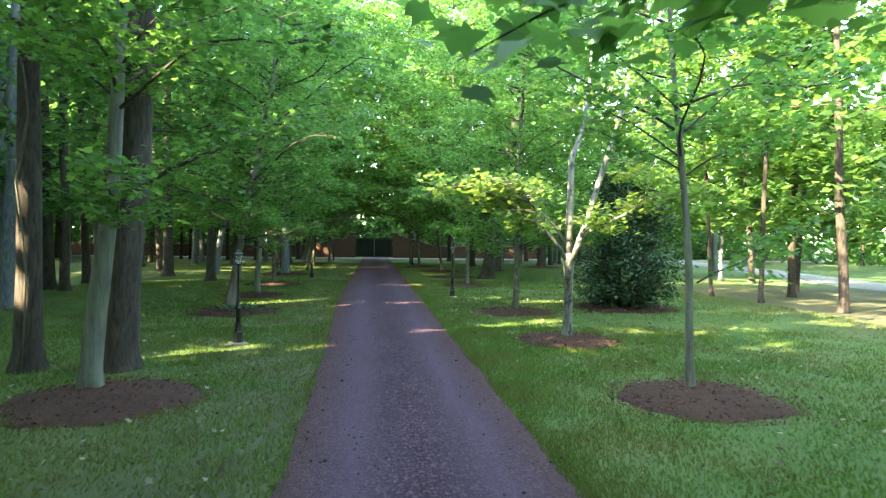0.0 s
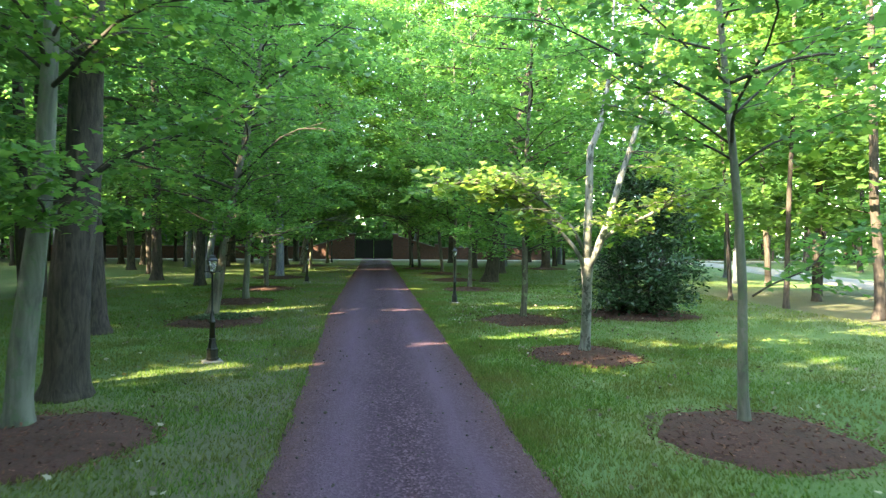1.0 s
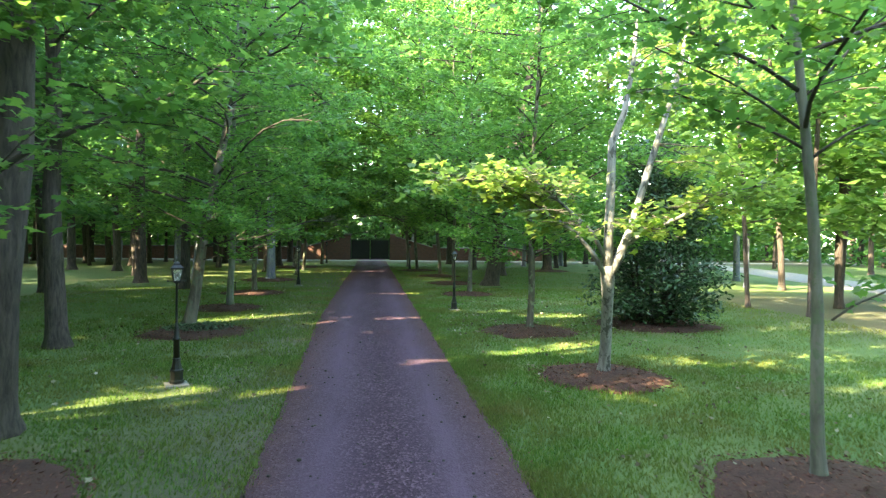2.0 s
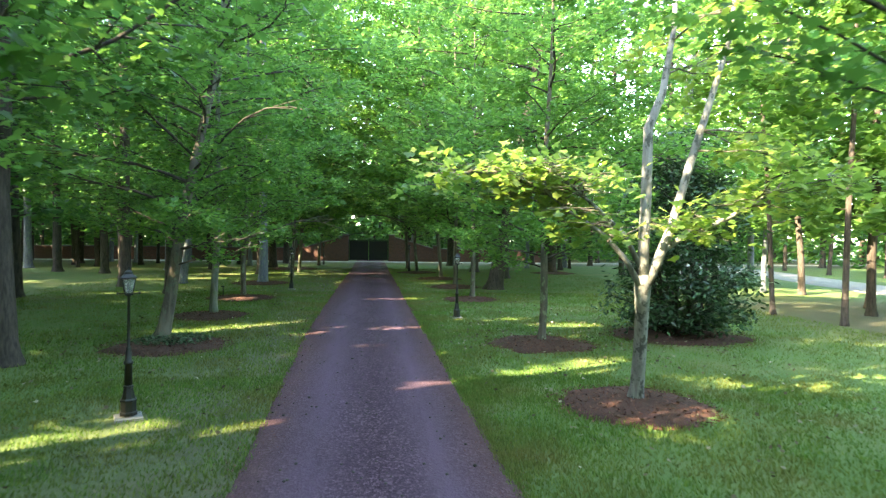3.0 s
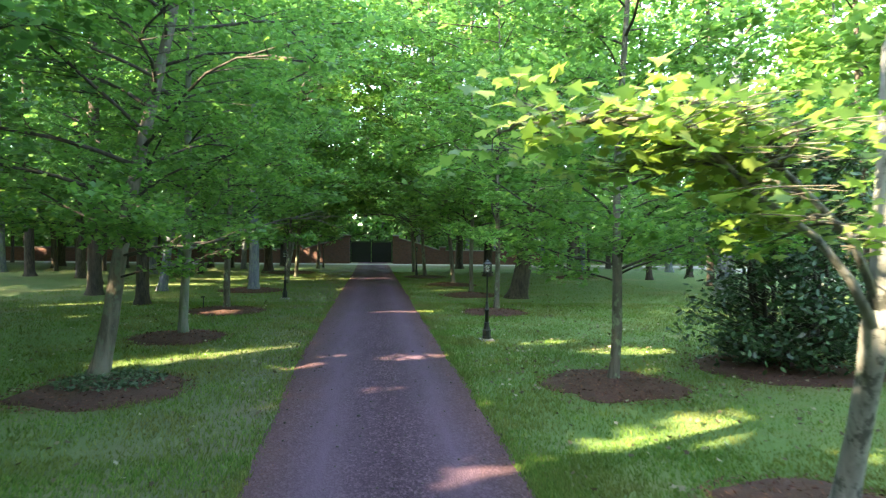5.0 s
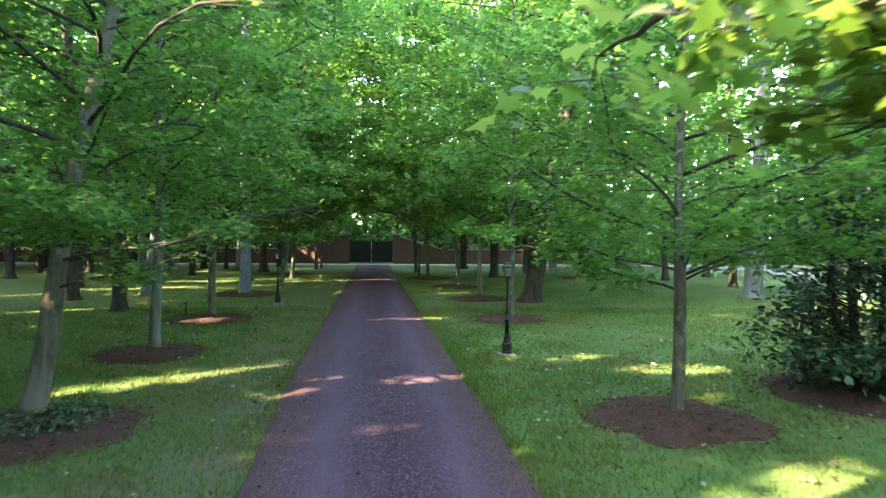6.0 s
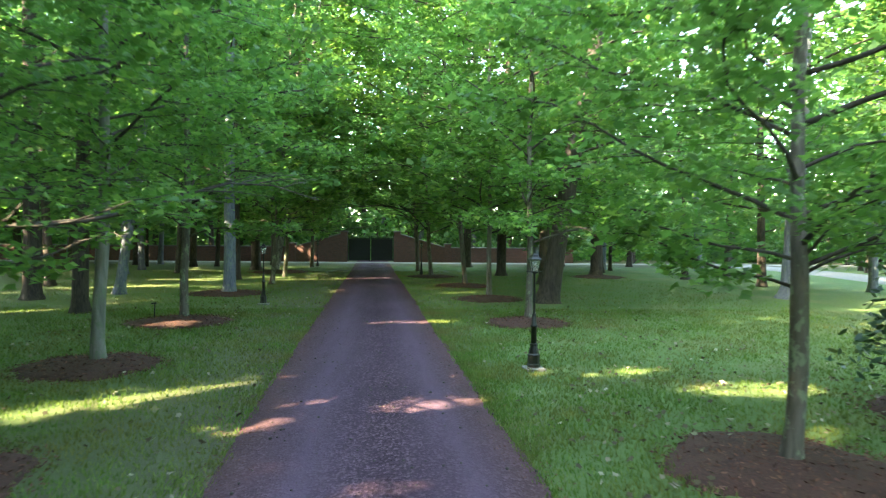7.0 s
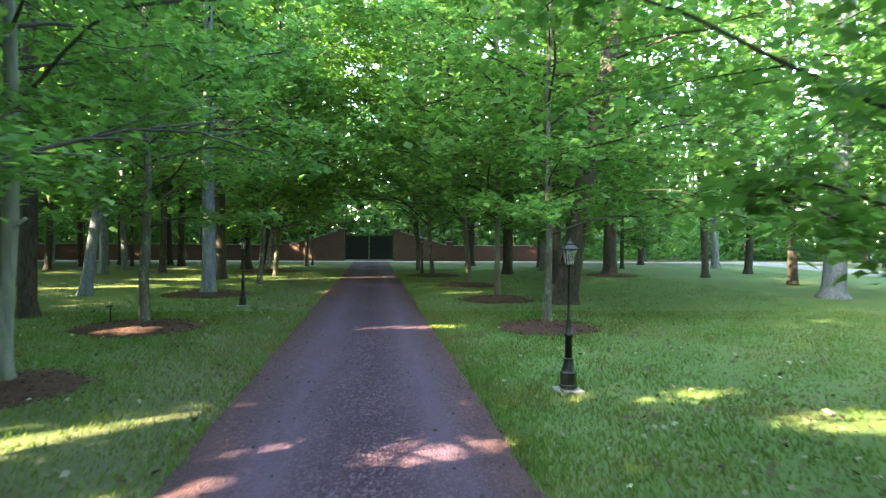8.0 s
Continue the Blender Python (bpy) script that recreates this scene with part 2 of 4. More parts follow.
# ---- where the sun comes through the crowns: middle x, y, half length, half width, turn ----
GAPS = [
    (-3.8, 13.1, 1.7, 0.45, 48), (10.4, 16.6, 1.2, 0.35, 15), (9.7, 14.2, 2.0, 0.3, 25), (-4.3, 24.0, 2.5, 0.42, 37), (0.4, 23.5, 0.9, 0.36, 18),
    (0.2, 32.5, 1.5, 0.3, 10), (4.1, 25.7, 0.9, 0.22, 14), (5.7, 24.4, 1.3, 0.45, 2), (1.2, 16.3, 0.7, 0.34, 10), (3.6, 17.3, 1.3, 0.36, 12),
    (8.0, 16.75, 2.1, 0.8, 13), (-13.1, 45.3, 2.8, 0.3, 27), (-9.7, 52.1, 3.0, 0.3, 37), (5.0, 13.7, 1.4, 0.5, 24), (-1.1, 27.4, 0.6, 0.16, 16),
    (-2.1, 52.1, 2.2, 0.3, 10), (2.1, 42.5, 1.6, 0.25, 19), (4.9, 18.3, 1.0, 0.38, 30), (13.6, 18.4, 1.6, 0.4, 20), (-1.3, 23.7, 0.7, 0.22, 18), (-6.3, 32.0, 0.9, 0.5, 20),
    (-10.5, 31.1, 1.0, 0.22, 12), (-12.1, 35.0, 1.5, 0.26, 18), (-17.4, 41.6, 2.0, 0.3, 24), (-10.3, 37.9, 1.4, 0.24, 40), (0.4, 24.9, 0.7, 0.14, 10), (-1.9, 22.5, 0.6, 0.16, 30),
    (-1.3, 14.0, 0.5, 0.14, 27), (-8.3, 78.2, 0.9, 0.6, 20),
]
SLOPE = np.array([SUN_WAY.x, SUN_WAY.y]) / -SUN_WAY.z


def in_sun_gap(p, grow=0.0):
    """Which of the points p (n, 3) lie on the way of the sun to a gap's patch."""
    g = p[:, :2] + p[:, 2:3] * SLOPE
    hit = np.zeros(len(p), dtype=bool)
    for x, y, a, b, turn in GAPS:
        c, s = math.cos(radians(turn)), math.sin(radians(turn))
        dx, dy = g[:, 0] - x, g[:, 1] - y
        u, v = dx * c + dy * s, -dx * s + dy * c
        hit |= (u / (a + grow)) ** 2 + (v / (b + grow)) ** 2 < 1
    return hit


# leaf outlines, x along the leaf
MAPLE = np.array([(0.0, 0.0), (0.10, 0.30), (0.30, 0.22), (0.42, 0.50), (0.60, 0.20), (1.0, 0.0), (0.60, -0.20), (0.42, -0.50), (0.30, -0.22), (0.10, -0.30)])
OVAL = np.array([(0.0, 0.0), (0.45, 0.34), (1.0, 0.0), (0.45, -0.34)])
STAR = np.array([(0.0, 0.0), (0.35, 0.46), (0.55, 0.18), (1.0, 0.0), (0.55, -0.18), (0.35, -0.46)])
LONG = np.array([(0.0, 0.0), (0.3, 0.16), (0.65, 0.15), (1.0, 0.0), (0.65, -0.15), (0.3, -0.16)])


def leaves(name, pts, size, outline, mat, rng, tilt=0.5, droop=0.15, keep_road=True, gaps=True, stays=0.0):
    """One mesh of separate leaves at the world places pts (n, 3); tilt: how far their faces turn from level."""
    if keep_road:
        off = np.abs(pts[:, 0] - (1.10 - 0.0563 * pts[:, 1]))
        pts = pts[~((off < 1.5) & (pts[:, 2] < 3.1) & (pts[:, 1] < 19.5)) & ~((off < 2.3) & (pts[:, 2] < 3.3 + 0.022 * pts[:, 1]) & (pts[:, 1] > 19.5))]
    if gaps:
        # low sprays hang a little way into the light, so a share of them stays
        stay = (pts[:, 2] < 6.5) & (pts[:, 1] + pts[:, 2] * SLOPE[1] < 14.6) & (rng.uniform(0, 1, len(pts)) < stays)
        pts = pts[~in_sun_gap(pts, 0.35 * size) | stay]
    n = len(pts)
    nrm = np.stack([rng.normal(0, tilt, n), rng.normal(0, tilt, n), np.ones(n)], 1)
    nrm /= np.linalg.norm(nrm, axis=1, keepdims=True)
    a = rng.uniform(0, 2 * np.pi, n)
    way = np.stack([np.cos(a), np.sin(a), rng.normal(-droop, 0.2, n)], 1)
    way -= nrm * (way * nrm).sum(1, keepdims=True)
    way /= np.linalg.norm(way, axis=1, keepdims=True)
    side = np.cross(nrm, way)
    s = size * rng.uniform(0.65, 1.25, n)[:, None, None]
    o = outline[None, :, :]
    curl = -0.25 * np.abs(o[:, :, 1:2])
    v = pts[:, None, :] + s * (o[:, :, 0:1] * way[:, None, :] + o[:, :, 1:2] * side[:, None, :] + curl * nrm[:, None, :])
    return mesh_array(name, v.reshape(-1, 3), len(outline), mat)


def trunk_line(x, y, height, lean, wobble, rng, steps=9):
    """Points up a trunk; lean: metres sideways (x, y) at 5 m height."""
    pts, ph = [], rng.uniform(0, 6.28, 2)
    for i in range(steps):
        z = height * (i / (steps - 1)) ** 1.25
        k = z / 5.0
        pts.append(Vector((x + lean[0] * k + wobble * math.sin(z * 0.9 + ph[0]) * min(1, z), y + lean[1] * k + wobble * math.sin(z * 0.8 + ph[1]) * min(1, z), z)))
    return pts


def along(pts, z):
    for a, b in zip(pts, pts[1:]):
        if a.z <= z <= b.z:
            return a.lerp(b, (z - a.z) / (b.z - a.z))
    return pts[-1].copy()


def limb_point(start, az, length, rise, sag, u):
    """A place along a limb that winds a little from side to side."""
    side = length * u * 0.11 * math.sin(6.5 * u + 3 * az + start.z)
    lift = length * u * 0.06 * math.sin(8.0 * u + 5 * az)
    return start + Vector((math.cos(az) * length * u - math.sin(az) * side, math.sin(az) * length * u + math.cos(az) * side, rise * u - sag * u * u + lift))


def limb_line(start, az, length, rise, sag, steps=6):
    return [limb_point(start, az, length, rise, sag, i / (steps - 1)) for i in range(steps)]


def tree(name, label, group, x, y, height, r, bark, lean=(0, 0), crown_base=2.2, reach=3.0, limbs=26, leaf_count=8000, leaf=0.14,
         outline=MAPLE, leaf_mat=None, seed=1, limbs_by_hand=(), layer=0.12, wobble=0.05, spread=0.42, keep_road=True, trunk_sides=14, top_width=0.42, fine=True, stays=0.0, lift=(0.10, 0.5)):
    """A broadleaf tree: trunk with its flared foot, limbs in uneven tiers, and a crown of separate leaves."""
    rng = np.random.default_rng(seed)
    top = tagged(new(name), label, "tree", group)
    top.location = (x, y, 0)
    line = trunk_line(x, y, height, lean, wobble, rng)
    base = Vector((x, y, 0))
    sh = Shape()
    zs = [-0.1, 0.05, 0.2, 0.45] + [height * k / 11 for k in range(1, 12)]
    zs = sorted(set(zs))
    pts = [along(line, max(z, 0.001)) - base + Vector((0, 0, min(z, 0))) for z in zs]
    rad = [r * (1 - 0.82 * max(0, z) / height) * (1 + 0.55 * math.exp(-max(z, 0) / 0.18)) for z in zs]
    sh.tube(pts, rad, trunk_sides, lump=0.22, seed=seed)
    part("trunk", sh.mesh("trunk", bark), top)
    twig, leaf_pts = Shape(), []
    todo = []
    for i in range(limbs):
        u = (i + rng.uniform(0, 1)) / limbs
        z = crown_base + (height * 0.96 - crown_base) * (u ** 1.3 if fine else u)
        az = i * 2.4 + rng.uniform(-0.5, 0.5)
        prof = max(top_width, math.sin(math.pi * min(1.0, 0.25 + 0.75 * u)) ** 0.5)
        ln = reach * prof * rng.uniform(0.5, 1.2)
        todo.append((along(line, z), az, ln, ln * rng.uniform(*lift), ln * rng.uniform(0.05, 0.35), 0.09 * r + 0.006 * ln))
    for s in limbs_by_hand:
        todo.append((Vector(s[0]), s[1], s[2], s[3], s[4], s[5]))
    total = sum(t[2] for t in todo)
    for start, az, ln, rise, sag, rr in todo:
        pl = limb_line(start, az, ln, rise, sag, 9 if fine else 6)
        if not fine and in_sun_gap(np.array([pl[2], pl[4]]), 0.1).any():
            continue
        if fine:
            twig.tube([p - base for p in pl], [rr * (1 - 0.85 * k / 8) for k in range(9)], 6)
        else:
            twig.tube([pl[k] - base for k in (0, 2, 5)], [rr, rr * 0.6, rr * 0.12], 4, False)
        k = max(3, int(ln * 3.2))
        share = int(leaf_count * ln / total)
        for j in range(k):
            u = 0.14 + 0.86 * (j + rng.uniform(0, 1)) / k
            q = limb_point(start, az, ln, rise, sag, u)
            a2 = az + rng.choice([-1, 1]) * rng.uniform(0.4, 1.2)
            l2 = ln * spread * rng.uniform(0.5, 1.0) * (1.15 - 0.6 * u)
            e = q + Vector((math.cos(a2) * l2, math.sin(a2) * l2, l2 * rng.uniform(-0.15, 0.3)))
            if fine:
                twig.tube([q - base, q.lerp(e, 0.5) - base + Vector((0, 0, 0.03)), e - base], [rr * 0.32, rr * 0.2, 0.003], 3, cap=False)
            m = max(2, share // k)
            t = rng.uniform(0.15, 1.1, m)[:, None]
            c = np.array(q)[None] * (1 - t) + np.array(e)[None] * t
            c = c + rng.normal(0, 1, (m, 3)) * np.array([0.22, 0.22, layer]) * (0.5 + 0.35 * l2)
            leaf_pts.append(c)
    tagged(part("branch_network", twig.mesh("branch_network", M_TWIG), top), kind="stuff")
    pts_ = np.concatenate(leaf_pts)
    pts_ = pts_[pts_[:, 2] > 1.1]
    me = leaves("crown", pts_, leaf, outline, leaf_mat or M_LEAF, rng, keep_road=keep_road, stays=stays)
    me.transform(Matrix.Translation(-base))
    part("crown", me, top)
    return top


# ---- ground ----


def graded(lo, hi, fine_lo, fine_hi, step):
    out = list(np.arange(fine_lo, fine_hi + step / 2, step))
    s, p = step, fine_hi
    while p < hi:
        s *= 1.35
        p += s
        out.append(min(p, hi))
    s, p = step, fine_lo
    while p > lo:
        s *= 1.35
        p -= s
        out.insert(0, max(p, lo))
    return out


def soft(x, a, b):
    return max(0.0, min(1.0, (x - a) / (b - a)))


def ground():
    xs, ys = graded(-900, 900, -34, 34, 0.8), graded(-900, 900, -12, 82, 0.8)
    v, bare = [], []
    for yy in ys:
        for xx in xs:
            off = abs(xx - centre(yy))
            h = 0.05 * noise.noise(Vector((xx * 0.13, yy * 0.13, 0))) + 0.02 * noise.noise(Vector((xx * 0.6, yy * 0.6, 3)))
            v.append((xx, yy, h * soft(off, 2.0, 6.0) - 0.02))
            right = soft(xx, 11.5, 15.5) * soft(36 - yy, 0, 5) * 0.9
            left = soft(-xx, 10.0, 14.0) * 0.35
            far = 0.8 * soft(yy, 66, 70)
            worn = 0.85 * soft(off, 1.2, 1.7) * soft(6.0 - off, 0, 4.0) if xx < centre(yy) else 0.3 * soft(off, 1.2, 1.6) * soft(2.3 - off, 0, 0.6)
            bare.append(max(right, left, far, worn))
    nx = len(xs)
    f = [(j * nx + i, j * nx + i + 1, (j + 1) * nx + i + 1, (j + 1) * nx + i) for j in range(len(ys) - 1) for i in range(nx - 1)]
    me = mesh_of("ground", v, f, M_LAWN)
    me.attributes.new("bare", "FLOAT", "POINT").data.foreach_set("value", np.array(bare, dtype=np.float32))
    return tagged(new("ground", me), "mown green lawn with worn brown patches under trees", "lawn", kind="structure")


ground()


def road():
    v, verge, track = [], [], []
    ys = list(np.arange(-14, 82.01, 0.25))
    us = [-1, -0.97, -0.85, -0.7, -0.5, -0.25, 0, 0.25, 0.5, 0.7, 0.85, 0.97, 1]
    for yy in ys:
        wl = float(np.interp(yy, [6, 12, 17, 24, 40, 60], [1.50, 1.58, 1.74, 1.92, 1.86, 1.70])) + 0.07 * noise.noise(Vector((yy * 0.5, 1, 0))) + 0.03 * noise.noise(Vector((yy * 2.9, 5, 0)))
        wr = 1.53 + 0.07 * noise.noise(Vector((yy * 0.5, 9, 0))) + 0.03 * noise.noise(Vector((yy * 2.9, 13, 0)))
        for u in us:
            w = wl if u < 0 else wr
            z = -0.03 if abs(u) == 1 else 0.022 - 0.02 * u * u
            v.append((centre(yy) + u * w, yy, z))
            verge.append(soft(abs(u), 0.45, 0.95))
            track.append(1.0 if abs(abs(u) - 0.5) < 0.1 else 0.35 if abs(abs(u) - 0.5) < 0.26 else 0.0)
    n = len(us)
    f = [(j * n + i, j * n + i + 1, (j + 1) * n + i + 1, (j + 1) * n + i) for j in range(len(ys) - 1) for i in range(n - 1)]
    me = mesh_of("road", v, f, M_ROAD)
    me.attributes.new("verge", "FLOAT", "POINT").data.foreach_set("value", np.array(verge, dtype=np.float32))
    me.attributes.new("track", "FLOAT", "POINT").data.foreach_set("value", np.array(track, dtype=np.float32))
    return tagged(new("road", me), "narrow purple-grey gravelled driveway with reddish dusty edges", "driveway", kind="structure")


road()


def strip(name, label, line, half, z, mat):
    """A low band of surface along a line of (x, y)."""
    v = []
    for i, (x, y) in enumerate(line):
        a, b = Vector(line[max(i - 1, 0)]), Vector(line[min(i + 1, len(line) - 1)])
        d = (b - a).normalized()
        s = Vector((-d.y, d.x))
        for u, zz in ((-1, -0.04), (-0.94, z), (0, z + 0.01), (0.94, z), (1, -0.04)):
            w = half * u + 0.12 * noise.noise(Vector((i * 1.7, u * 3, 2)))
            v.append((x + s.x * w, y + s.y * w, zz))
    f = [(j * 5 + i, j * 5 + i + 1, (j + 1) * 5 + i + 1, (j + 1) * 5 + i) for j in range(len(line) - 1) for i in range(4)]
    me = mesh_of(name, v, f, mat)
    return tagged(new(name, me), label, "path", kind="structure")


strip("side_drive", "pale gravel side drive curving through the wood", [(29.5 + 2.5 * math.sin(k * 0.25 + 2.6), 4 + 3 * k) for k in range(24)], 2.0, 0.05, M_GRAVEL)
strip("gate_apron", "pale gravel lane along the boundary wall", [(-60 + 4 * k, 75.2) for k in range(31)], 1.1, 0.03, M_GRAVEL)

# ---- mulch rings ----


def mulch_ring(x, y, r, seed, label="low round mound of reddish brown bark mulch", h=0.11):
    rng = np.random.default_rng(seed)
    top = tagged(new("mulch_ring"), label, "mulch bed", "mulch rings round the trees")
    top.location = (x, y, 0)
    v, f, n = [Vector((0, 0, h))], [], 40
    prof = [(0.25, 1.0), (0.5, 0.8), (0.75, 0.5), (0.92, 0.22), (1.0, -0.25)]
    for u, k in prof:
        for i in range(n):
            a = 2 * math.pi * i / n
            rr = r * u * (1 + 0.2 * noise.noise(Vector((math.cos(a) * 1.5 + seed, math.sin(a) * 1.5, 0))) + 0.09 * noise.noise(Vector((math.cos(a) * 6 + seed, math.sin(a) * 6, u * 4))))
            v.append(Vector((rr * math.cos(a), rr * math.sin(a), h * k + 0.02 * noise.noise(Vector((rr * math.cos(a) * 5, rr * math.sin(a) * 5, seed))))))
    f += [(0, 1 + i, 1 + (i + 1) % n) for i in range(n)]
    for q in range(len(prof) - 1):
        for i in range(n):
            a, b = 1 + q * n + i, 1 + q * n + (i + 1) % n
            f.append((a, a + n, b + n, b))
    part("mound", mesh_of("mound", v, f, M_MULCH), top)
    m = 1500
    a, q = rng.uniform(0, 2 * np.pi, m), np.sqrt(rng.uniform(0, 1, m)) * 1.14
    z = h * np.interp(q, [0, 0.25, 0.5, 0.75, 0.92, 1.0, 1.1], [1, 1, 0.8, 0.5, 0.22, 0.05, 0.02]) + 0.01
    p = np.stack([q * r * np.cos(a), q * r * np.sin(a), z], 1)
    chips = leaves("loose_mulch", p, 0.07, LONG, M_CHIP, rng, 0.45, 0.0, False, False)
    tagged(part("loose_mulch", chips, top), "loose shredded bark chips", kind="stuff")
    return top


RINGS = [(-3.95, 9.2, 1.35), (5.2, 9.1, 1.3), (4.45, 14.8, 1.22), (4.22, 20.75, 1.3), (-5.05, 20.5, 1.4), (-5.8, 26.4, 1.25),
                                  (-6.35, 32.7, 1.4), (3.55, 32.5, 1.2), (3.4, 39.6, 1.4), (2.9, 46.6, 1.4), (8.5, 22.3, 1.9), (-7.6, 41.8, 1.6), (1.6, 54, 1.5), (-8.6, 58.5, 2.0), (12.4, 54.5, 1.6)]
for k, (mx, my, mr) in enumerate(RINGS):
    mulch_ring(mx, my, mr, 40 + k)

# ---- avenue trees ----
AV = "young maples along the driveway"
MAPLE_LABEL = "young maple with a slim grey trunk and spreading green crown"
# the pale forked maple: a trunk that parts at head height into two stems and a long side limb


def forked_maple(x, y):
    top = tagged(new("maple_tree"), "pale-barked maple forking low into two stems, partly sunlit", "tree", AV)
    top.location = (x, y, 0)
    rng = np.random.default_rng(5)
    base = Vector((x, y, 0))
    foot = [Vector((0, 0, -0.1)), Vector((0.0, 0, 0.06)), Vector((0.0, -0.06, 0.25)), Vector((-0.03, -0.25, 0.9)), Vector((-0.07, -0.46, 1.55)), Vector((-0.13, -0.61, 2.0)), Vector((-0.15, -0.64, 2.16))]
    sh = Shape().tube(foot, [0.185, 0.15, 0.12, 0.104, 0.104, 0.125, 0.095], 16, lump=0.18)
    stem = [Vector((-0.15, -0.63, 1.98)), Vector((-0.14, -0.64, 2.5)), Vector((-0.11, -0.65, 3.4)), Vector((-0.09, -0.65, 4.4)), Vector((0.13, -0.62, 4.95)), Vector((0.32, -0.55, 5.95)), Vector((0.5, -0.4, 8.4))]
    second = [Vector((-0.12, -0.63, 1.95)), Vector((0.08, -0.64, 2.35)), Vector((0.28, -0.65, 2.86)), Vector((0.58, -0.64, 3.86)), Vector((0.82, -0.62, 4.63)), Vector((1.2, -0.55, 5.78)), Vector((1.6, -0.3, 8.0))]
    side = [Vector((-0.16, -0.64, 1.95)), Vector((-0.45, -0.7, 2.4)), Vector((-0.80, -0.76, 2.76)), Vector((-1.34, -0.82, 3.1)), Vector((-1.76, -0.88, 3.44)), Vector((-2.6, -0.95, 3.66)), Vector((-3.5, -1.0, 3.62))]
    right = [Vector((0.14, -0.64, 2.5)), Vector((0.45, -0.75, 2.75)), Vector((1.02, -0.95, 3.02)), Vector((1.7, -1.1, 3.45)), Vector((2.4, -1.2, 3.6))]
    upper = [Vector((-0.15, -0.64, 2.2)), Vector((-0.45, -0.7, 2.75)), Vector((-0.9, -0.75, 3.15)), Vector((-1.5, -0.8, 3.65)), Vector((-2.1, -0.85, 3.95))]
    sh.tube(upper, [0.045, 0.036, 0.03, 0.02, 0.006], 8)
    sh.tube(stem, [0.095, 0.086, 0.08, 0.076, 0.06, 0.045, 0.012], 12, lump=0.25)
    sh.tube(second, [0.09, 0.078, 0.07, 0.064, 0.056, 0.042, 0.012], 12, lump=0.25)
    sh.tube(side, [0.055, 0.04, 0.034, 0.029, 0.024, 0.016, 0.005], 8)
    sh.tube(right, [0.045, 0.042, 0.035, 0.022, 0.008], 8)
    part("trunk", sh.mesh("trunk", M_BARK_PALE), top)
    twig, pts = Shape(), []
    todo = []
    for ln, lo in ((stem, 4), (second, 3), (side, 3), (upper, 1), (right, 1)):
        for i in range(lo, len(ln) - 1):
            for j in range(3 if ln in (stem, second) else 8 if ln in (side, upper) else 7):
                p = ln[i].lerp(ln[i + 1], rng.uniform(0, 1))
                low = ln in (side, upper, right)
                todo.append((p, rng.uniform(0, 6.28), rng.uniform(0.4, 0.8) if low else rng.uniform(1.2, 2.5)))
    for p, az, ln in todo:
        pl = limb_line(p, az, ln, ln * rng.uniform(-0.1, 0.7), ln * rng.uniform(0.05, 0.4))
        twig.tube(pl, [0.02 * (1 - 0.8 * k / 5) for k in range(6)], 5)
        for j in range(int(5 * ln) + 2):
            u = rng.uniform(0.2, 1.0)
            q = pl[0].lerp(pl[-1], u)
            a2 = az + rng.choice([-1, 1]) * rng.uniform(0.4, 1.3)
            l2 = rng.uniform(0.25, 0.6)
            e = q + Vector((math.cos(a2) * l2, math.sin(a2) * l2, rng.uniform(-0.1, 0.1)))
            twig.tube([q, e], [0.006, 0.002], 4, cap=False)
            m = 8 if p.z < 4.0 else 10
            t = rng.uniform(0.1, 1.15, m)[:, None]
            pts.append(np.array(q)[None] * (1 - t) + np.array(e)[None] * t + rng.normal(0, 1, (m, 3)) * np.array([0.15, 0.15, 0.09]))
    tagged(part("branch_network", twig.mesh("branch_network", M_BARK_GREY), top), kind="stuff")
    pts = np.concatenate(pts) + np.array(base)[None]
    pts = pts[(pts[:, 2] < 4.3) | ~in_sun_gap(pts, 0.15) | (rng.uniform(0, 1, len(pts)) < 0.5)]
    # an opening in its own leaves lets the sun onto the fork
    lit, lit_end = np.array([6.85, 15.7]), np.array([8.8, 16.85])
    g = pts[:, :2] + pts[:, 2:3] * SLOPE
    t = np.clip(((g - lit) @ (lit_end - lit)) / ((lit_end - lit) @ (lit_end - lit)), 0, 1)
    pts = pts[np.linalg.norm(g - lit - t[:, None] * (lit_end - lit), axis=1) > 0.26]
    # the whole crown takes the leaf colour with sunlight painted in
    me = leaves("crown", pts, 0.165, MAPLE, M_LEAF_SUNLIT, rng, gaps=False)
    me.transform(Matrix.Translation(-base))
    part("crown", me, top)


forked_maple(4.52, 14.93)
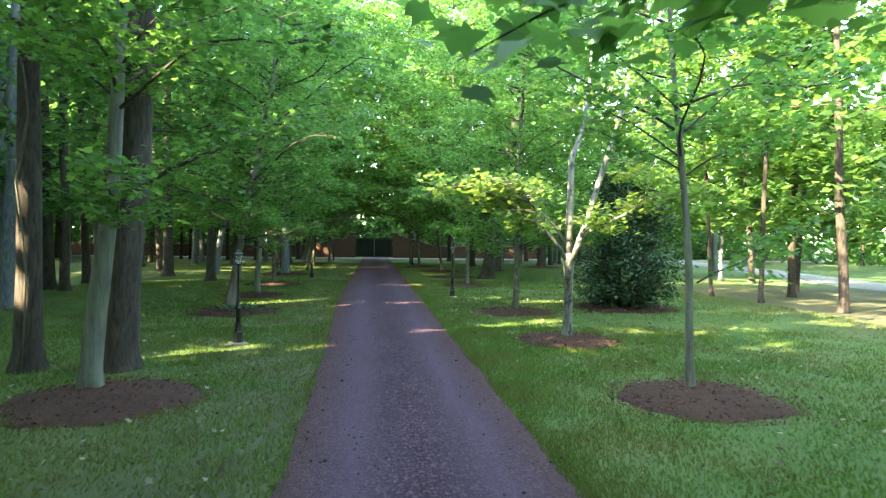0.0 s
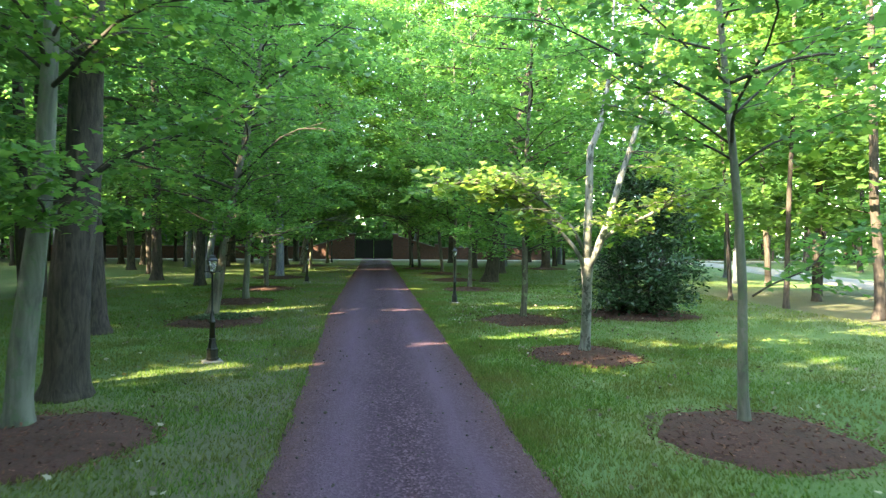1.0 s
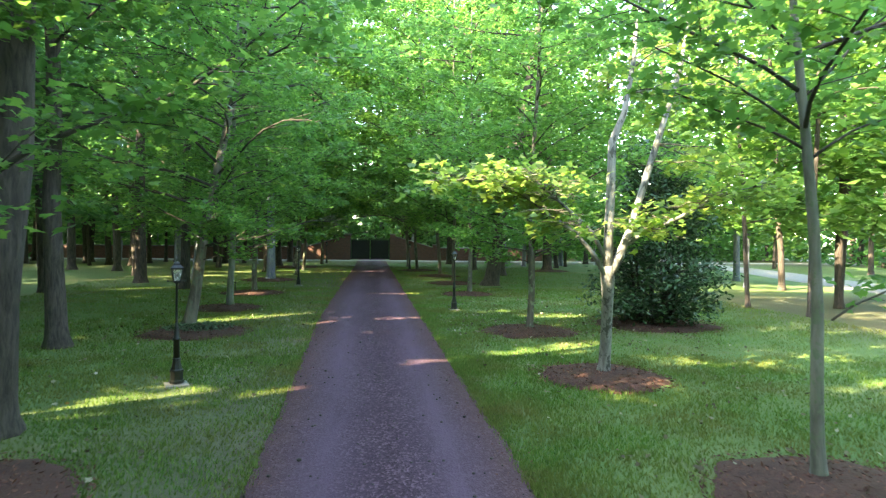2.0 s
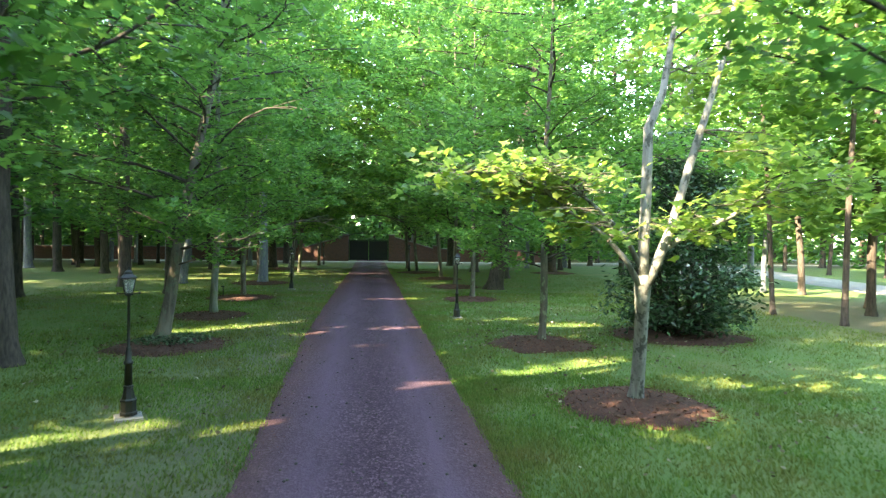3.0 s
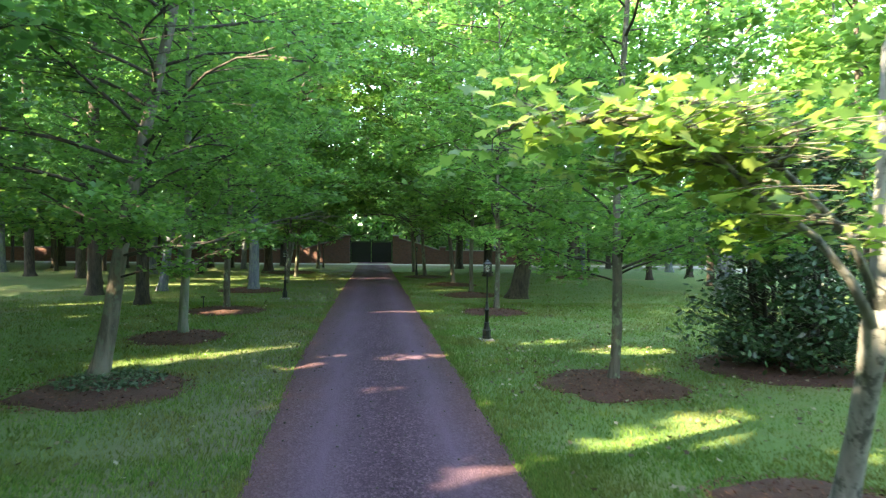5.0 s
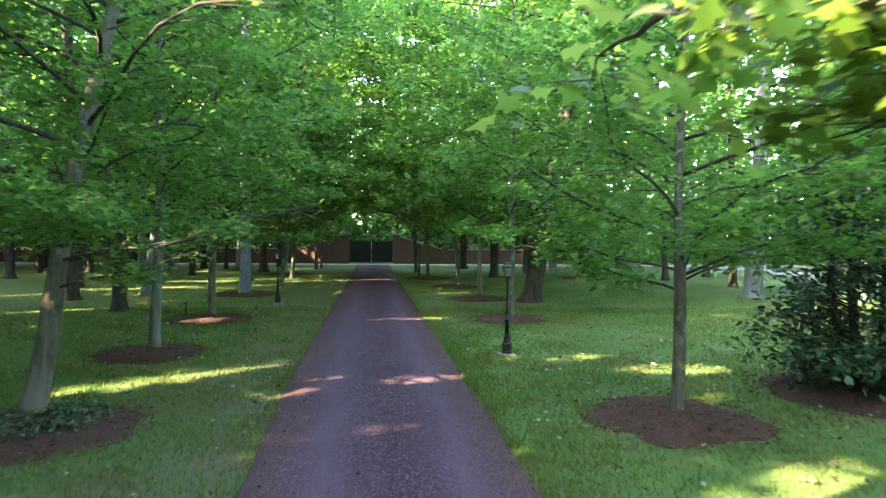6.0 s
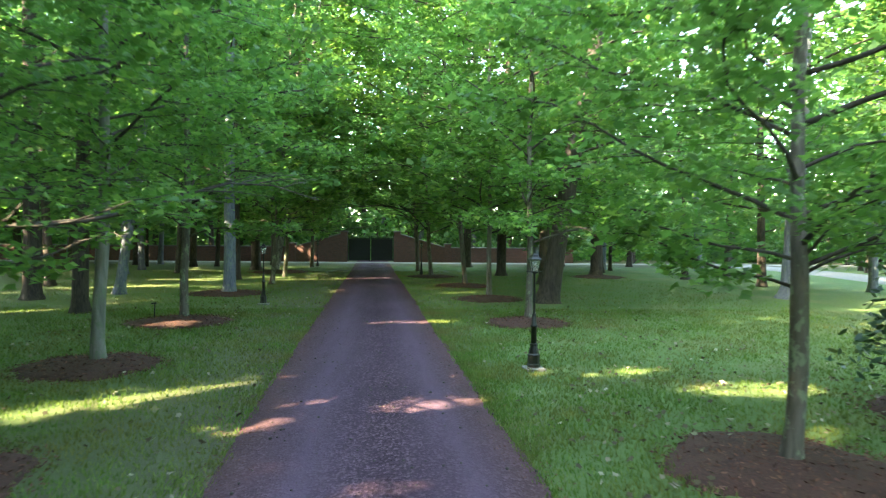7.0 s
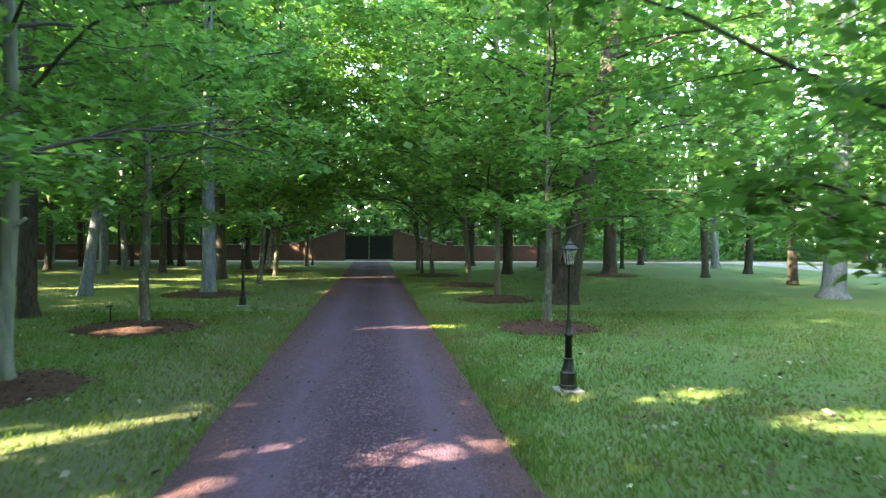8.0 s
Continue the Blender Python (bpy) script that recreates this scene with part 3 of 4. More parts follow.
# x, y, height, trunk radius, bark, lean, crown base, reach, limbs, leaves, leaf size
AVENUE = [
    (-4.38, 9.65, 11.0, 0.155, M_BARK_GREEN, (0.42, 0.0), 4.4, 3.7, 30, 12500, 0.155),
    (5.2, 9.5, 10.5, 0.072, M_BARK_GREEN, (-0.28, 0.1), 3.4, 3.2, 20, 5000, 0.15),
    (4.24, 20.9, 11.5, 0.10, M_BARK_GREY, (0.10, 0.0), 2.1, 3.7, 40, 20000, 0.14),
    (-5.42, 21.1, 12.5, 0.165, M_BARK_TAN, (0.85, 0.2), 2.3, 4.5, 46, 24000, 0.14),
    (-5.75, 26.6, 13.5, 0.125, M_BARK_GREEN, (0.1, 0.0), 3.3, 4.2, 38, 15500, 0.16),
    (-6.42, 33.2, 14.5, 0.12, M_BARK_GREY, (0.05, 0.0), 2.4, 4.7, 38, 13000, 0.19),
    (3.75, 33.2, 13.5, 0.10, M_BARK_GREY, (0.0, 0.0), 2.3, 4.6, 38, 13000, 0.19),
    (3.60, 41.1, 20.0, 0.11, M_BARK_TAN, (-0.05, 0.0), 2.6, 6.0, 40, 13000, 0.27),
    (3.12, 47.2, 22.0, 0.125, M_BARK_TAN, (-0.5, 0.0), 2.6, 6.2, 44, 14000, 0.29),
    (1.60, 54.0, 24.0, 0.12, M_BARK_GREY, (-0.3, 0.0), 2.6, 6.4, 46, 14000, 0.30),
    (0.9, 61.0, 26.0, 0.15, M_BARK_TAN, (-0.3, 0.0), 2.6, 6.6, 48, 14000, 0.32),
    (-6.9, 47.5, 22.0, 0.12, M_BARK_GREY, (0.4, 0.0), 2.4, 6.2, 44, 14000, 0.29),
    (-7.4, 53.5, 24.0, 0.12, M_BARK_GREY, (0.3, 0.0), 2.4, 6.4, 46, 14000, 0.30),
    (-9.0, 58.7, 25.0, 0.19, M_BARK_PALE, (0.8, 0.0), 2.6, 6.8, 46, 13000, 0.32),
    (-7.6, 66.0, 24.0, 0.14, M_BARK_GREY, (0.1, 0.0), 2.8, 6.0, 40, 11000, 0.28),
    # trees added out of view to shade the foreground; only crown tips hang in
    (-4.1, 3.4, 11.5, 0.14, M_BARK_GREEN, (0.1, 0.0), 4.2, 3.8, 28, 7500, 0.20),
    (5.6, 3.2, 11.0, 0.12, M_BARK_GREEN, (0.0, 0.0), 4.2, 3.6, 26, 6500, 0.20),
    (-3.7, -3.0, 11.5, 0.14, M_BARK_GREY, (0.1, 0.0), 2.6, 4.6, 30, 6500, 0.28),
    (5.9, -3.0, 11.5, 0.14, M_BARK_GREY, (0.1, 0.0), 2.6, 4.2, 28, 5500, 0.28),
    (-3.3, -9.5, 11.5, 0.14, M_BARK_GREY, (0.1, 0.0), 2.6, 4.6, 30, 6500, 0.28),
]
HAND = {
    0: [((-4.35, 9.85, 2.75), 0.1, 4.2, 2.9, 0.3, 0.045), ((-4.3, 9.8, 2.6), -1.0, 2.6, 0.9, 0.3, 0.03)],
    1: [((5.2, 9.35, 1.8), 0.35, 2.4, 1.1, 0.2, 0.016), ((5.0, 9.54, 3.8), 2.7, 3.0, 2.4, 0.4, 0.018), ((4.96, 9.56, 4.6), 3.6, 3.4, 1.9, 0.5, 0.018), ((4.98, 9.55, 4.2), 0.5, 3.2, 2.2, 0.3, 0.022)],
    2: [((4.38, 20.9, 1.9), 2.9, 2.4, 0.9, 0.3, 0.022), ((4.38, 20.9, 2.1), 0.3, 2.2, 0.9, 0.2, 0.022), ((4.38, 20.9, 2.3), 4.5, 2.2, 0.9, 0.2, 0.02)],
    16: [((5.5, 3.2, 4.3), 3.42, 4.9, -0.5, 0.35, 0.03), ((5.5, 3.2, 4.6), 3.2, 4.4, 0.0, 0.3, 0.03)],
    3: [((-5.0, 21.1, 1.95), 0.2, 2.0, 0.55, 0.1, 0.022), ((-4.95, 21.1, 2.35), 0.1, 2.3, 0.6, 0.2, 0.024), ((-4.9, 21.1, 2.6), -1.2, 3.0, 0.9, 0.3, 0.026)],
}
for k, (x, y, hh, r, bark, ln, cb, reach, nl, nleaf, ls) in enumerate(AVENUE):
    maple = tree("maple_tree", MAPLE_LABEL if bark is M_BARK_GREY else "young maple with a smooth pale grey trunk and layered green crown", AV, x, y, hh, r, bark, ln, cb, reach, nl, nleaf, ls, MAPLE if 2 < y < 20 else STAR if y < 40 else OVAL, seed=100 + k, limbs_by_hand=HAND.get(k, ()), top_width=0.85 if y > 18 else 0.42, stays=0.8 if k == 0 else 0.0, lift=(0.25, 0.75))
    if k == 4:
        part("limb_stub", Shape().tube([(0.03, 0, 2.28), (0.2, -0.06, 2.36), (0.36, -0.08, 2.46)], [0.035, 0.03, 0.027], 8).mesh("limb_stub", M_BARK_PALE), maple, "pale sawn-off limb stub")

# ---- older trees standing on the lawn ----
OLD = "old trees on the lawn"
LAWN_TREES = [
    (-4.78, 11.5, 20, 0.30, M_BARK_DARK, (0.33, 0), 7.5, 4.0, 22, 3200),
    (-6.35, 11.4, 20, 0.23, M_BARK_DARK, (0.05, 0), 7.5, 4.0, 22, 3200),
    (-7.4, 18.15, 19, 0.22, M_BARK_DARK, (-0.1, 0), 5.2, 4.6, 26, 5500),
    (-10.2, 34.8, 24, 0.235, M_BARK_DARK, (0.1, 0), 4.5, 5.0, 28, 5500),
    (-11.85, 41.3, 24, 0.21, M_BARK_BLUE, (0.7, 0), 4.5, 5.0, 26, 5000),
    (-7.45, 41.6, 24, 0.25, M_BARK_BLUE, (0.0, 0), 4.4, 6.5, 32, 7500),
    (5.4, 38.2, 21, 0.40, M_BARK_DARK, (0.9, 0), 2.9, 6.5, 34, 7500),
    (16.4, 40.3, 25, 0.40, M_BARK_BLUE, (0.2, 0), 2.7, 6.5, 32, 7500),
    (-9.6, 50.5, 23, 0.30, M_BARK_DARK, (0, 0), 5.0, 8.0, 34, 7500),
    (7.6, 48.5, 26, 0.30, M_BARK_DARK, (0, 0), 4.0, 8.0, 34, 7500),
    (9.5, 60.0, 29, 0.30, M_BARK_BLUE, (0, 0), 4.0, 6.0, 28, 5000),
    (-11.0, 61.5, 27, 0.34, M_BARK_DARK, (0, 0), 5.0, 9.0, 40, 10000),
    (5.2, 68.0, 31, 0.34, M_BARK_DARK, (0, 0), 4.0, 9.0, 40, 10000),
    (-11.5, 70.5, 24, 0.3, M_BARK_DARK, (0, 0), 4.0, 6.5, 30, 5000),
    (12.4, 54.9, 28, 0.40, M_BARK_DARK, (0, 0), 2.4, 7.0, 34, 7500),
]
for k, (x, y, hh, r, bark, ln, cb, reach, nl, nleaf) in enumerate(LAWN_TREES):
    tree("lawn_tree", "tall old tree with a dark furrowed trunk and high crown" if bark is M_BARK_DARK else "tall old tree with a weathered blue-grey trunk", OLD, x, y, hh, r, bark, ln, cb, reach, nl, nleaf, 0.28 if reach < 5.5 else 0.42, OVAL, M_WOOD_LEAF, 200 + k, layer=0.3, spread=0.55, fine=y < 20, top_width=0.7)

# ---- the wood round about ----
WOOD = "woodland trees round the lawn"
wood_rng = np.random.default_rng(77)
SPOTS = [(-12.8, 21.4, 0.25), (-15.6, 29.0, 0.28), (-14.6, 28.4, 0.22), (-15.7, 32.6, 0.2), (-18.0, 55.8, 0.25), (-24.4, 52.1, 0.3), (-20.5, 50.8, 0.28), (-30, 66.5, 0.3),
         (-13.7, 64.3, 0.22), (15.0, 24.5, 0.1), (18.0, 27.2, 0.16), (16.0, 21.0, 0.17), (20.2, 38.1, 0.14), (14.4, 27.5, 0.09), (21.2, 36.3, 0.17), (19.7, 29.6, 0.13), (23.6, 64.0, 0.3), (23.2, 24.0, 0.25)]


def free(x, y):
    if abs(x - centre(y)) < (10.5 if y < 44 else 8.0) and -14 < y < 80:
        return False
    if 24.5 < x < 34.0 and y > 2:
        return False
    if 9 < x < 26 and 13 < y < 60 or -13 < x < -8 and 8 < y < 70 or (x < -8 and 69 < y < 77) or (x > 4 and 70 < y < 77):
        return False
    return all((x - q[0]) ** 2 + (y - q[1]) ** 2 > 9 for q in SPOTS)


spots = list(SPOTS) + [(-8.5, 84.5, 0.3), (-3.6, 91.0, 0.3), (1.5, 85.0, 0.3), (-14.0, 83.0, 0.25), (-17.0, 66.0, 0.25), (-22.5, 68.5, 0.25), (-19.0, 61.0, 0.22), (-26.0, 61.5, 0.25), (-15.0, 57.0, 0.2), (10.5, 66.0, 0.25), (16.0, 65.0, 0.25), (14.0, 70.5, 0.22), (20.0, 70.0, 0.25), (19.0, 47.0, 0.22), (22.5, 43.5, 0.2), (17.5, 53.0, 0.22), (22.0, 56.5, 0.25), (14.5, 60.5, 0.2), (7.5, 84.0, 0.25), (-1.0, 97.0, 0.3)]
tries = 0
while len(spots) < 164 and tries < 6000:
    tries += 1
    x, y = wood_rng.uniform(-44, 52), wood_rng.uniform(-30, 105)
    if free(x, y):
        SPOTS.append((x, y, 0))
        spots.append((x, y, wood_rng.uniform(0.14, 0.34)))
# extra trees towards the sun, mostly out of view, added to shade the ground
sunward = 0
tries = 0
while sunward < 95 and tries < 4000:
    tries += 1
    x, y = wood_rng.uniform(-48, -9), wood_rng.uniform(-42, 26)
    if all((x - q[0]) ** 2 + (y - q[1]) ** 2 > 5 for q in SPOTS) and not (x > -13 and y > 6):
        SPOTS.append((x, y, 0))
        spots.append((x, y, wood_rng.uniform(0.16, 0.3)))
        sunward += 1
# more far to the left, mostly unseen, added to block sun from the wall
for i in range(30):
    spots.append((wood_rng.uniform(-80, -46), wood_rng.uniform(22, 76), 0.25))
# extra trees left of the gate, added to shade the boundary wall
tries = 0
while tries < 40:
    tries += 1
    x, y = wood_rng.uniform(-46, -14), wood_rng.uniform(56, 74)
    if all((x - q[0]) ** 2 + (y - q[1]) ** 2 > 6 for q in SPOTS):
        SPOTS.append((x, y, 0))
        spots.append((x, y, wood_rng.uniform(0.12, 0.26)))
spots += [(wood_rng.uniform(-20, 14), wood_rng.uniform(84, 98), 0.28) for i in range(9)]
for k, (x, y, r) in enumerate(spots):
    seen_low = x > 12 or k % 3 == 0
    near = abs(x) < 32 and 5 < y < 96
    close = near and math.hypot(x, y - 18) < 36
    tree("woodland_tree", "tall woodland tree with a straight dark trunk and green leaves" if k % 4 else "tall woodland tree with a grey trunk and light green leaves", WOOD, x, y, (wood_rng.uniform(24, 29) if x < -9 else wood_rng.uniform(26, 32) if y > 40 else wood_rng.uniform(20, 26)) if y < 80 else wood_rng.uniform(34, 41), r,
         M_BARK_DARK if k % 4 else M_BARK_BLUE, (wood_rng.uniform(-0.3, 0.3), wood_rng.uniform(-0.3, 0.3)), 1.6 if y > 55 and x > 5 else 2.6 if seen_low else 4.0, wood_rng.uniform(3.2, 4.6), 24,
         (5000 if x > 10 else 3900) if close else 2600 if near else 1700, 0.40 if close else 0.52 if near else 0.80, OVAL, M_WOOD_SUNLIT if x > 12 else M_WOOD_LEAF, 300 + k, layer=0.35, spread=0.55, trunk_sides=10 if near else 7, fine=False, top_width=0.6)


def far_wood():
    """Woods beyond the place, up to where they close the view."""
    rng = np.random.default_rng(9)
    top = tagged(new("far_wood"), "distant dense green wood closing the view", "wood", kind="stuff")
    n = 84000
    a = rng.uniform(0, 2 * np.pi, n)
    d = rng.uniform(0, 1, n)
    x, y = 4 + (58 + 16 * d) * np.cos(a), 38 + (76 + 16 * d) * np.sin(a)
    lump = 3.0 * np.sin(a * 23) + 2.0 * np.sin(a * 57 + 1)
    z = 0.3 + (21 + lump) * rng.uniform(0, 1, n) ** 1.2
    me = leaves("foliage", np.stack([x, y, z], 1), 1.1, OVAL, M_WOOD_LEAF, rng, 0.9, 0.2, False, True)
    tagged(part("foliage", me, top), kind="stuff")
    n = 45000
    a, d = rng.uniform(0, 2 * np.pi, n), rng.uniform(0, 1, n)
    p = np.stack([4 + (50 + 14 * d) * np.cos(a), 38 + (60 + 14 * d) * np.sin(a), 0.2 + 5.5 * rng.uniform(0, 1, n) ** 1.4], 1)
    p = p[np.abs(p[:, 1] - 77) > 5]
    n = 26000
    q = np.stack([rng.uniform(-62, 45, n), rng.uniform(80.5, 95, n), 0.2 + 7.5 * rng.uniform(0, 1, n) ** 1.3], 1)
    p = np.concatenate([p, q])
    low = leaves("understorey", p, 0.75, OVAL, M_WOOD_LEAF, rng, 0.9, 0.2, False, True)
    tagged(part("understorey", low, top), kind="stuff")
    sh = Shape()
    for i in range(170):
        b = rng.uniform(0, 2 * np.pi)
        q = rng.uniform(0, 1)
        px, py, r = 4 + (57 + 14 * q) * math.cos(b), 38 + (75 + 14 * q) * math.sin(b), rng.uniform(0.15, 0.35)
        if abs(px - centre(py)) < 4 and py > 0:
            continue
        sh.tube([(px, py, -0.1), (px + 0.1, py, 7), (px + 0.2, py, 15)], [r * 1.2, r * 0.8, r * 0.4], 8)
    tagged(part("trunks", sh.mesh("trunks", M_BARK_DARK), top), kind="stuff")


far_wood()

# ---- magnolia ----


def magnolia(x, y):
    rng = np.random.default_rng(31)
    top = tagged(new("magnolia_shrub"), "dense dark evergreen magnolia with glossy leaves down to the mulch", "shrub")
    top.location = (x, y, 0)
    sh, pts = Shape(), []
    for i in range(9):
        a = i * 0.7
        p0 = Vector((0.5 * math.cos(a), 0.5 * math.sin(a), 0))
        st = Shape().tube([p0 + Vector((0, 0, -0.05)), p0 * 1.1 + Vector((0, 0, 0.6)), p0 * 1.5 + Vector((0, 0, 2.0)), p0 * 0.9 + Vector((0, 0, 4.6))], [0.07, 0.055, 0.04, 0.01], 7)
        part("stem", st.mesh("stem", M_TWIG), top)
    for i in range(400):
        z = 0.35 + 5.2 * rng.uniform(0, 1) ** 1.25
        a = rng.uniform(0, 6.28)
        R = 1.75 * math.sqrt(max(0.02, 1 - (z / 6.0) ** 1.7)) * (0.72 if z < 0.6 else 1) * rng.uniform(0.5, 1.2)
        p = Vector((R * math.cos(a), R * math.sin(a), z))
        q = Vector((0.35 * math.cos(a), 0.35 * math.sin(a), z - 0.35 * R + 0.1))
        sh.tube([q, p], [0.018, 0.006], 4, cap=False)
        pts.append(np.array(p)[None] + rng.normal(0, 1, (34, 3)) * np.array([0.18, 0.18, 0.15]))
    tagged(part("twig_network", sh.mesh("twig_network", M_TWIG), top), kind="stuff")
    part("foliage", leaves("foliage", np.concatenate(pts), 0.165, LONG * np.array([1, 1.2]), M_MAGNOLIA, rng, 0.9, 0.55, False, False), top)


magnolia(8.45, 22.2)

# ---- lamp posts ----


def lamp_post(x, y, turn=0.0):
    top = tagged(new("lamp_post"), "black cast-iron lamp post with a glazed lantern on a concrete pad", "lamp post", "lamp posts along the driveway")
    top.matrix_world = pose(x, y, 0, 0, 0, turn)
    part("pad", Shape().box((-0.19, -0.19, -0.1), (0.19, 0.19, 0.028), 0.012).mesh("pad", M_CONCRETE, False), top, "square pale concrete pad")
    part("plinth", Shape().lathe([(0.125, 0.045), (0.125, 0.09), (0.112, 0.10), (0.112, 0.24), (0.12, 0.25), (0.12, 0.27), (0.098, 0.29), (0.08, 0.36), (0.066, 0.44), (0.075, 0.45), (0.075, 0.47), (0.06, 0.48)], 8, turn=radians(22.5)).mesh("plinth", M_IRON, False), top)
    sh = Shape().lathe([(0.055, 0.48), (0.05, 0.78), (0.064, 0.79), (0.068, 0.81), (0.064, 0.83), (0.048, 0.84), (0.04, 0.98), (0.034, 1.0), (0.04, 1.015), (0.034, 1.03), (0.022, 1.05), (0.02, 1.78), (0.032, 1.785), (0.032, 1.80), (0.022, 1.81), (0.03, 1.83)], 20)
    for i, v in enumerate(sh.v):
        if 0.47 < v.z < 0.785 and i % 2:
            v.x, v.y = 0.84 * v.x, 0.84 * v.y
    part("post", sh.mesh("post", M_IRON), top)
    cross = Shape()
    cross.tube([(-0.14, 0, 1.83), (0.14, 0, 1.83)], [0.008, 0.008], 8)
    for s in (-1, 1):
        cross.lathe([(0.006, -0.018), (0.016, -0.006), (0.016, 0.006), (0.006, 0.018)], 8, (s * 0.145, 0, 1.83))
    lantern = part("lantern", Shape().lathe([(0.075, 1.80), (0.075, 1.82), (0.06, 1.825)], 4, turn=radians(45)).mesh("lantern", M_IRON, False), top)
    fr = Shape()
    for sx, sy in ((1, 1), (1, -1), (-1, -1), (-1, 1)):
        fr.tube([(sx * 0.05, sy * 0.05, 1.82), (sx * 0.088, sy * 0.088, 2.05)], [0.007, 0.007], 6)
    for z, w in ((1.825, 0.052), (2.05, 0.092)):
        for a, b in (((w, w), (w, -w)), ((w, -w), (-w, -w)), ((-w, -w), (-w, w)), ((-w, w), (w, w))):
            fr.tube([(*a, z), (*b, z)], [0.008, 0.008], 6)
    part("lantern_frame", fr.mesh("lantern_frame", M_IRON), lantern)
    part("lantern_roof", Shape().lathe([(0.15, 2.05), (0.15, 2.062), (0.095, 2.10), (0.075, 2.115), (0.075, 2.135), (0.05, 2.155), (0.02, 2.165), (0.012, 2.18), (0.018, 2.19), (0.012, 2.20), (0.003, 2.225)], 4, turn=radians(45)).mesh("lantern_roof", M_IRON, False), lantern)
    part("ladder_bar", cross.mesh("ladder_bar", M_IRON), top)
    for k in range(4):
        c, s = [(1, 0), (0, 1), (-1, 0), (0, -1)][k]
        v = []
        for w, z in ((0.05, 1.83), (0.086, 2.045)):
            for side in (-1, 1):
                for depth in (0.0, 0.003):
                    v.append(Vector((c * (w - depth) - s * side * w, s * (w - depth) + c * side * w, z)))
        pane = part("pane", mesh_of("pane", v, [(0, 2, 6, 4), (1, 5, 7, 3), (0, 1, 3, 2), (4, 6, 7, 5), (0, 4, 5, 1), (2, 3, 7, 6)], M_GLASS, False), lantern, "clear lantern glass pane")
        pane.visible_shadow = False
    part("lamp_socket", Shape().lathe([(0.012, 1.82), (0.012, 1.88), (0.026, 1.90), (0.03, 1.95), (0.018, 1.985)], 10).mesh("lamp_socket", M_STONE), lantern, "white lamp bulb")


for x, y, a in ((-3.31, 14.25, 26), (2.47, 26.05, 5), (-5.1, 37.5, 0), (1.0, 54.6, 0), (-7.2, 66.5, 0)):
    lamp_post(x, y, a)


def stake(x, y):
    sh = Shape().tube([(0, 0, -0.05), (0.01, 0, 0.42)], [0.022, 0.02], 8).tube([(-0.09, 0, 0.42), (0.05, 0.02, 0.44)], [0.022, 0.026], 8)
    tagged(new("garden_spotlight", sh.mesh("garden_spotlight", M_IRON)), "small black garden spotlight on a stake in the grass", "spotlight").location = (x, y, 0)


stake(-7.4, 33.5)

# ---- boundary wall and gate ----


def swept_wall(name, label, xs, y, tops, half=0.2):
    """A brick wall along x whose top follows tops, with a stone coping."""
    v, c = [], []
    for x, t in zip(xs, tops):
        v += [(x, y - half, -0.2), (x, y - half, t), (x, y + half, t), (x, y + half, -0.2)]
        c += [(x, y - half - 0.06, t), (x, y - half - 0.06, t + 0.07), (x, y, t + 0.12), (x, y + half + 0.06, t + 0.07), (x, y + half + 0.06, t)]
    f = [(4 * i + a, 4 * i + a + 4, 4 * i + (a + 1) % 4 + 4, 4 * i + (a + 1) % 4) for i in range(len(xs) - 1) for a in range(4)]
    g = [(5 * i + a, 5 * i + a + 5, 5 * i + (a + 1) % 5 + 5, 5 * i + (a + 1) % 5) for i in range(len(xs) - 1) for a in range(5)]
    n, m = 4 * (len(xs) - 1), 5 * (len(xs) - 1)
    f += [(0, 1, 2, 3), (n + 3, n + 2, n + 1, n)]
    g += [(0, 1, 2, 3, 4), (m + 4, m + 3, m + 2, m + 1, m)]
    w = tagged(new(name, mesh_of(name, v, f, M_BRICK, False)), label, "wall", kind="structure")
    part("coping", mesh_of("coping", c, g, M_STONE, False), w, "pale stone coping")
    return w


GY = 78.0
swept_wall("wall_left", "long low red brick boundary wall with stone coping", [-70, -40, -11.4], GY, [1.4, 1.4, 1.4])
swept_wall("wall_right", "long low red brick boundary wall with stone coping", [4.5, 10, 17], GY, [1.4, 1.4, 1.4])
sweep = [k / 14 for k in range(15)]
swept_wall("wall_wing_left", "red brick gate wing with a swept rising top", [-10.9 + 4.7 * u for u in sweep], GY - 0.4, [1.45 + 1.35 * u for u in sweep], 0.24)
swept_wall("wall_wing_right", "red brick gate wing with a swept rising top", [-0.85 + 4.7 * (1 - u) for u in sweep[::-1]], GY - 0.4, [1.45 + 1.35 * u for u in sweep[::-1]], 0.24)
for i, (px, ph) in enumerate(((-11.2, 1.75), (-6.15, 2.95), (-0.9, 2.95), (4.15, 1.75))):
    pier = tagged(new("gate_pier"), "square red brick gate pier with a stone cap", "pier", "gate piers")
    pier.location = (px, GY - 0.4, 0)
    part("shaft", Shape().box((-0.32, -0.32, -0.2), (0.32, 0.32, ph)).mesh("shaft", M_BRICK, False), pier)
    part("cap", Shape().box((-0.40, -0.40, ph), (0.40, 0.40, ph + 0.14), 0.05).mesh("cap", M_STONE, False), pier, "pale stone cap")
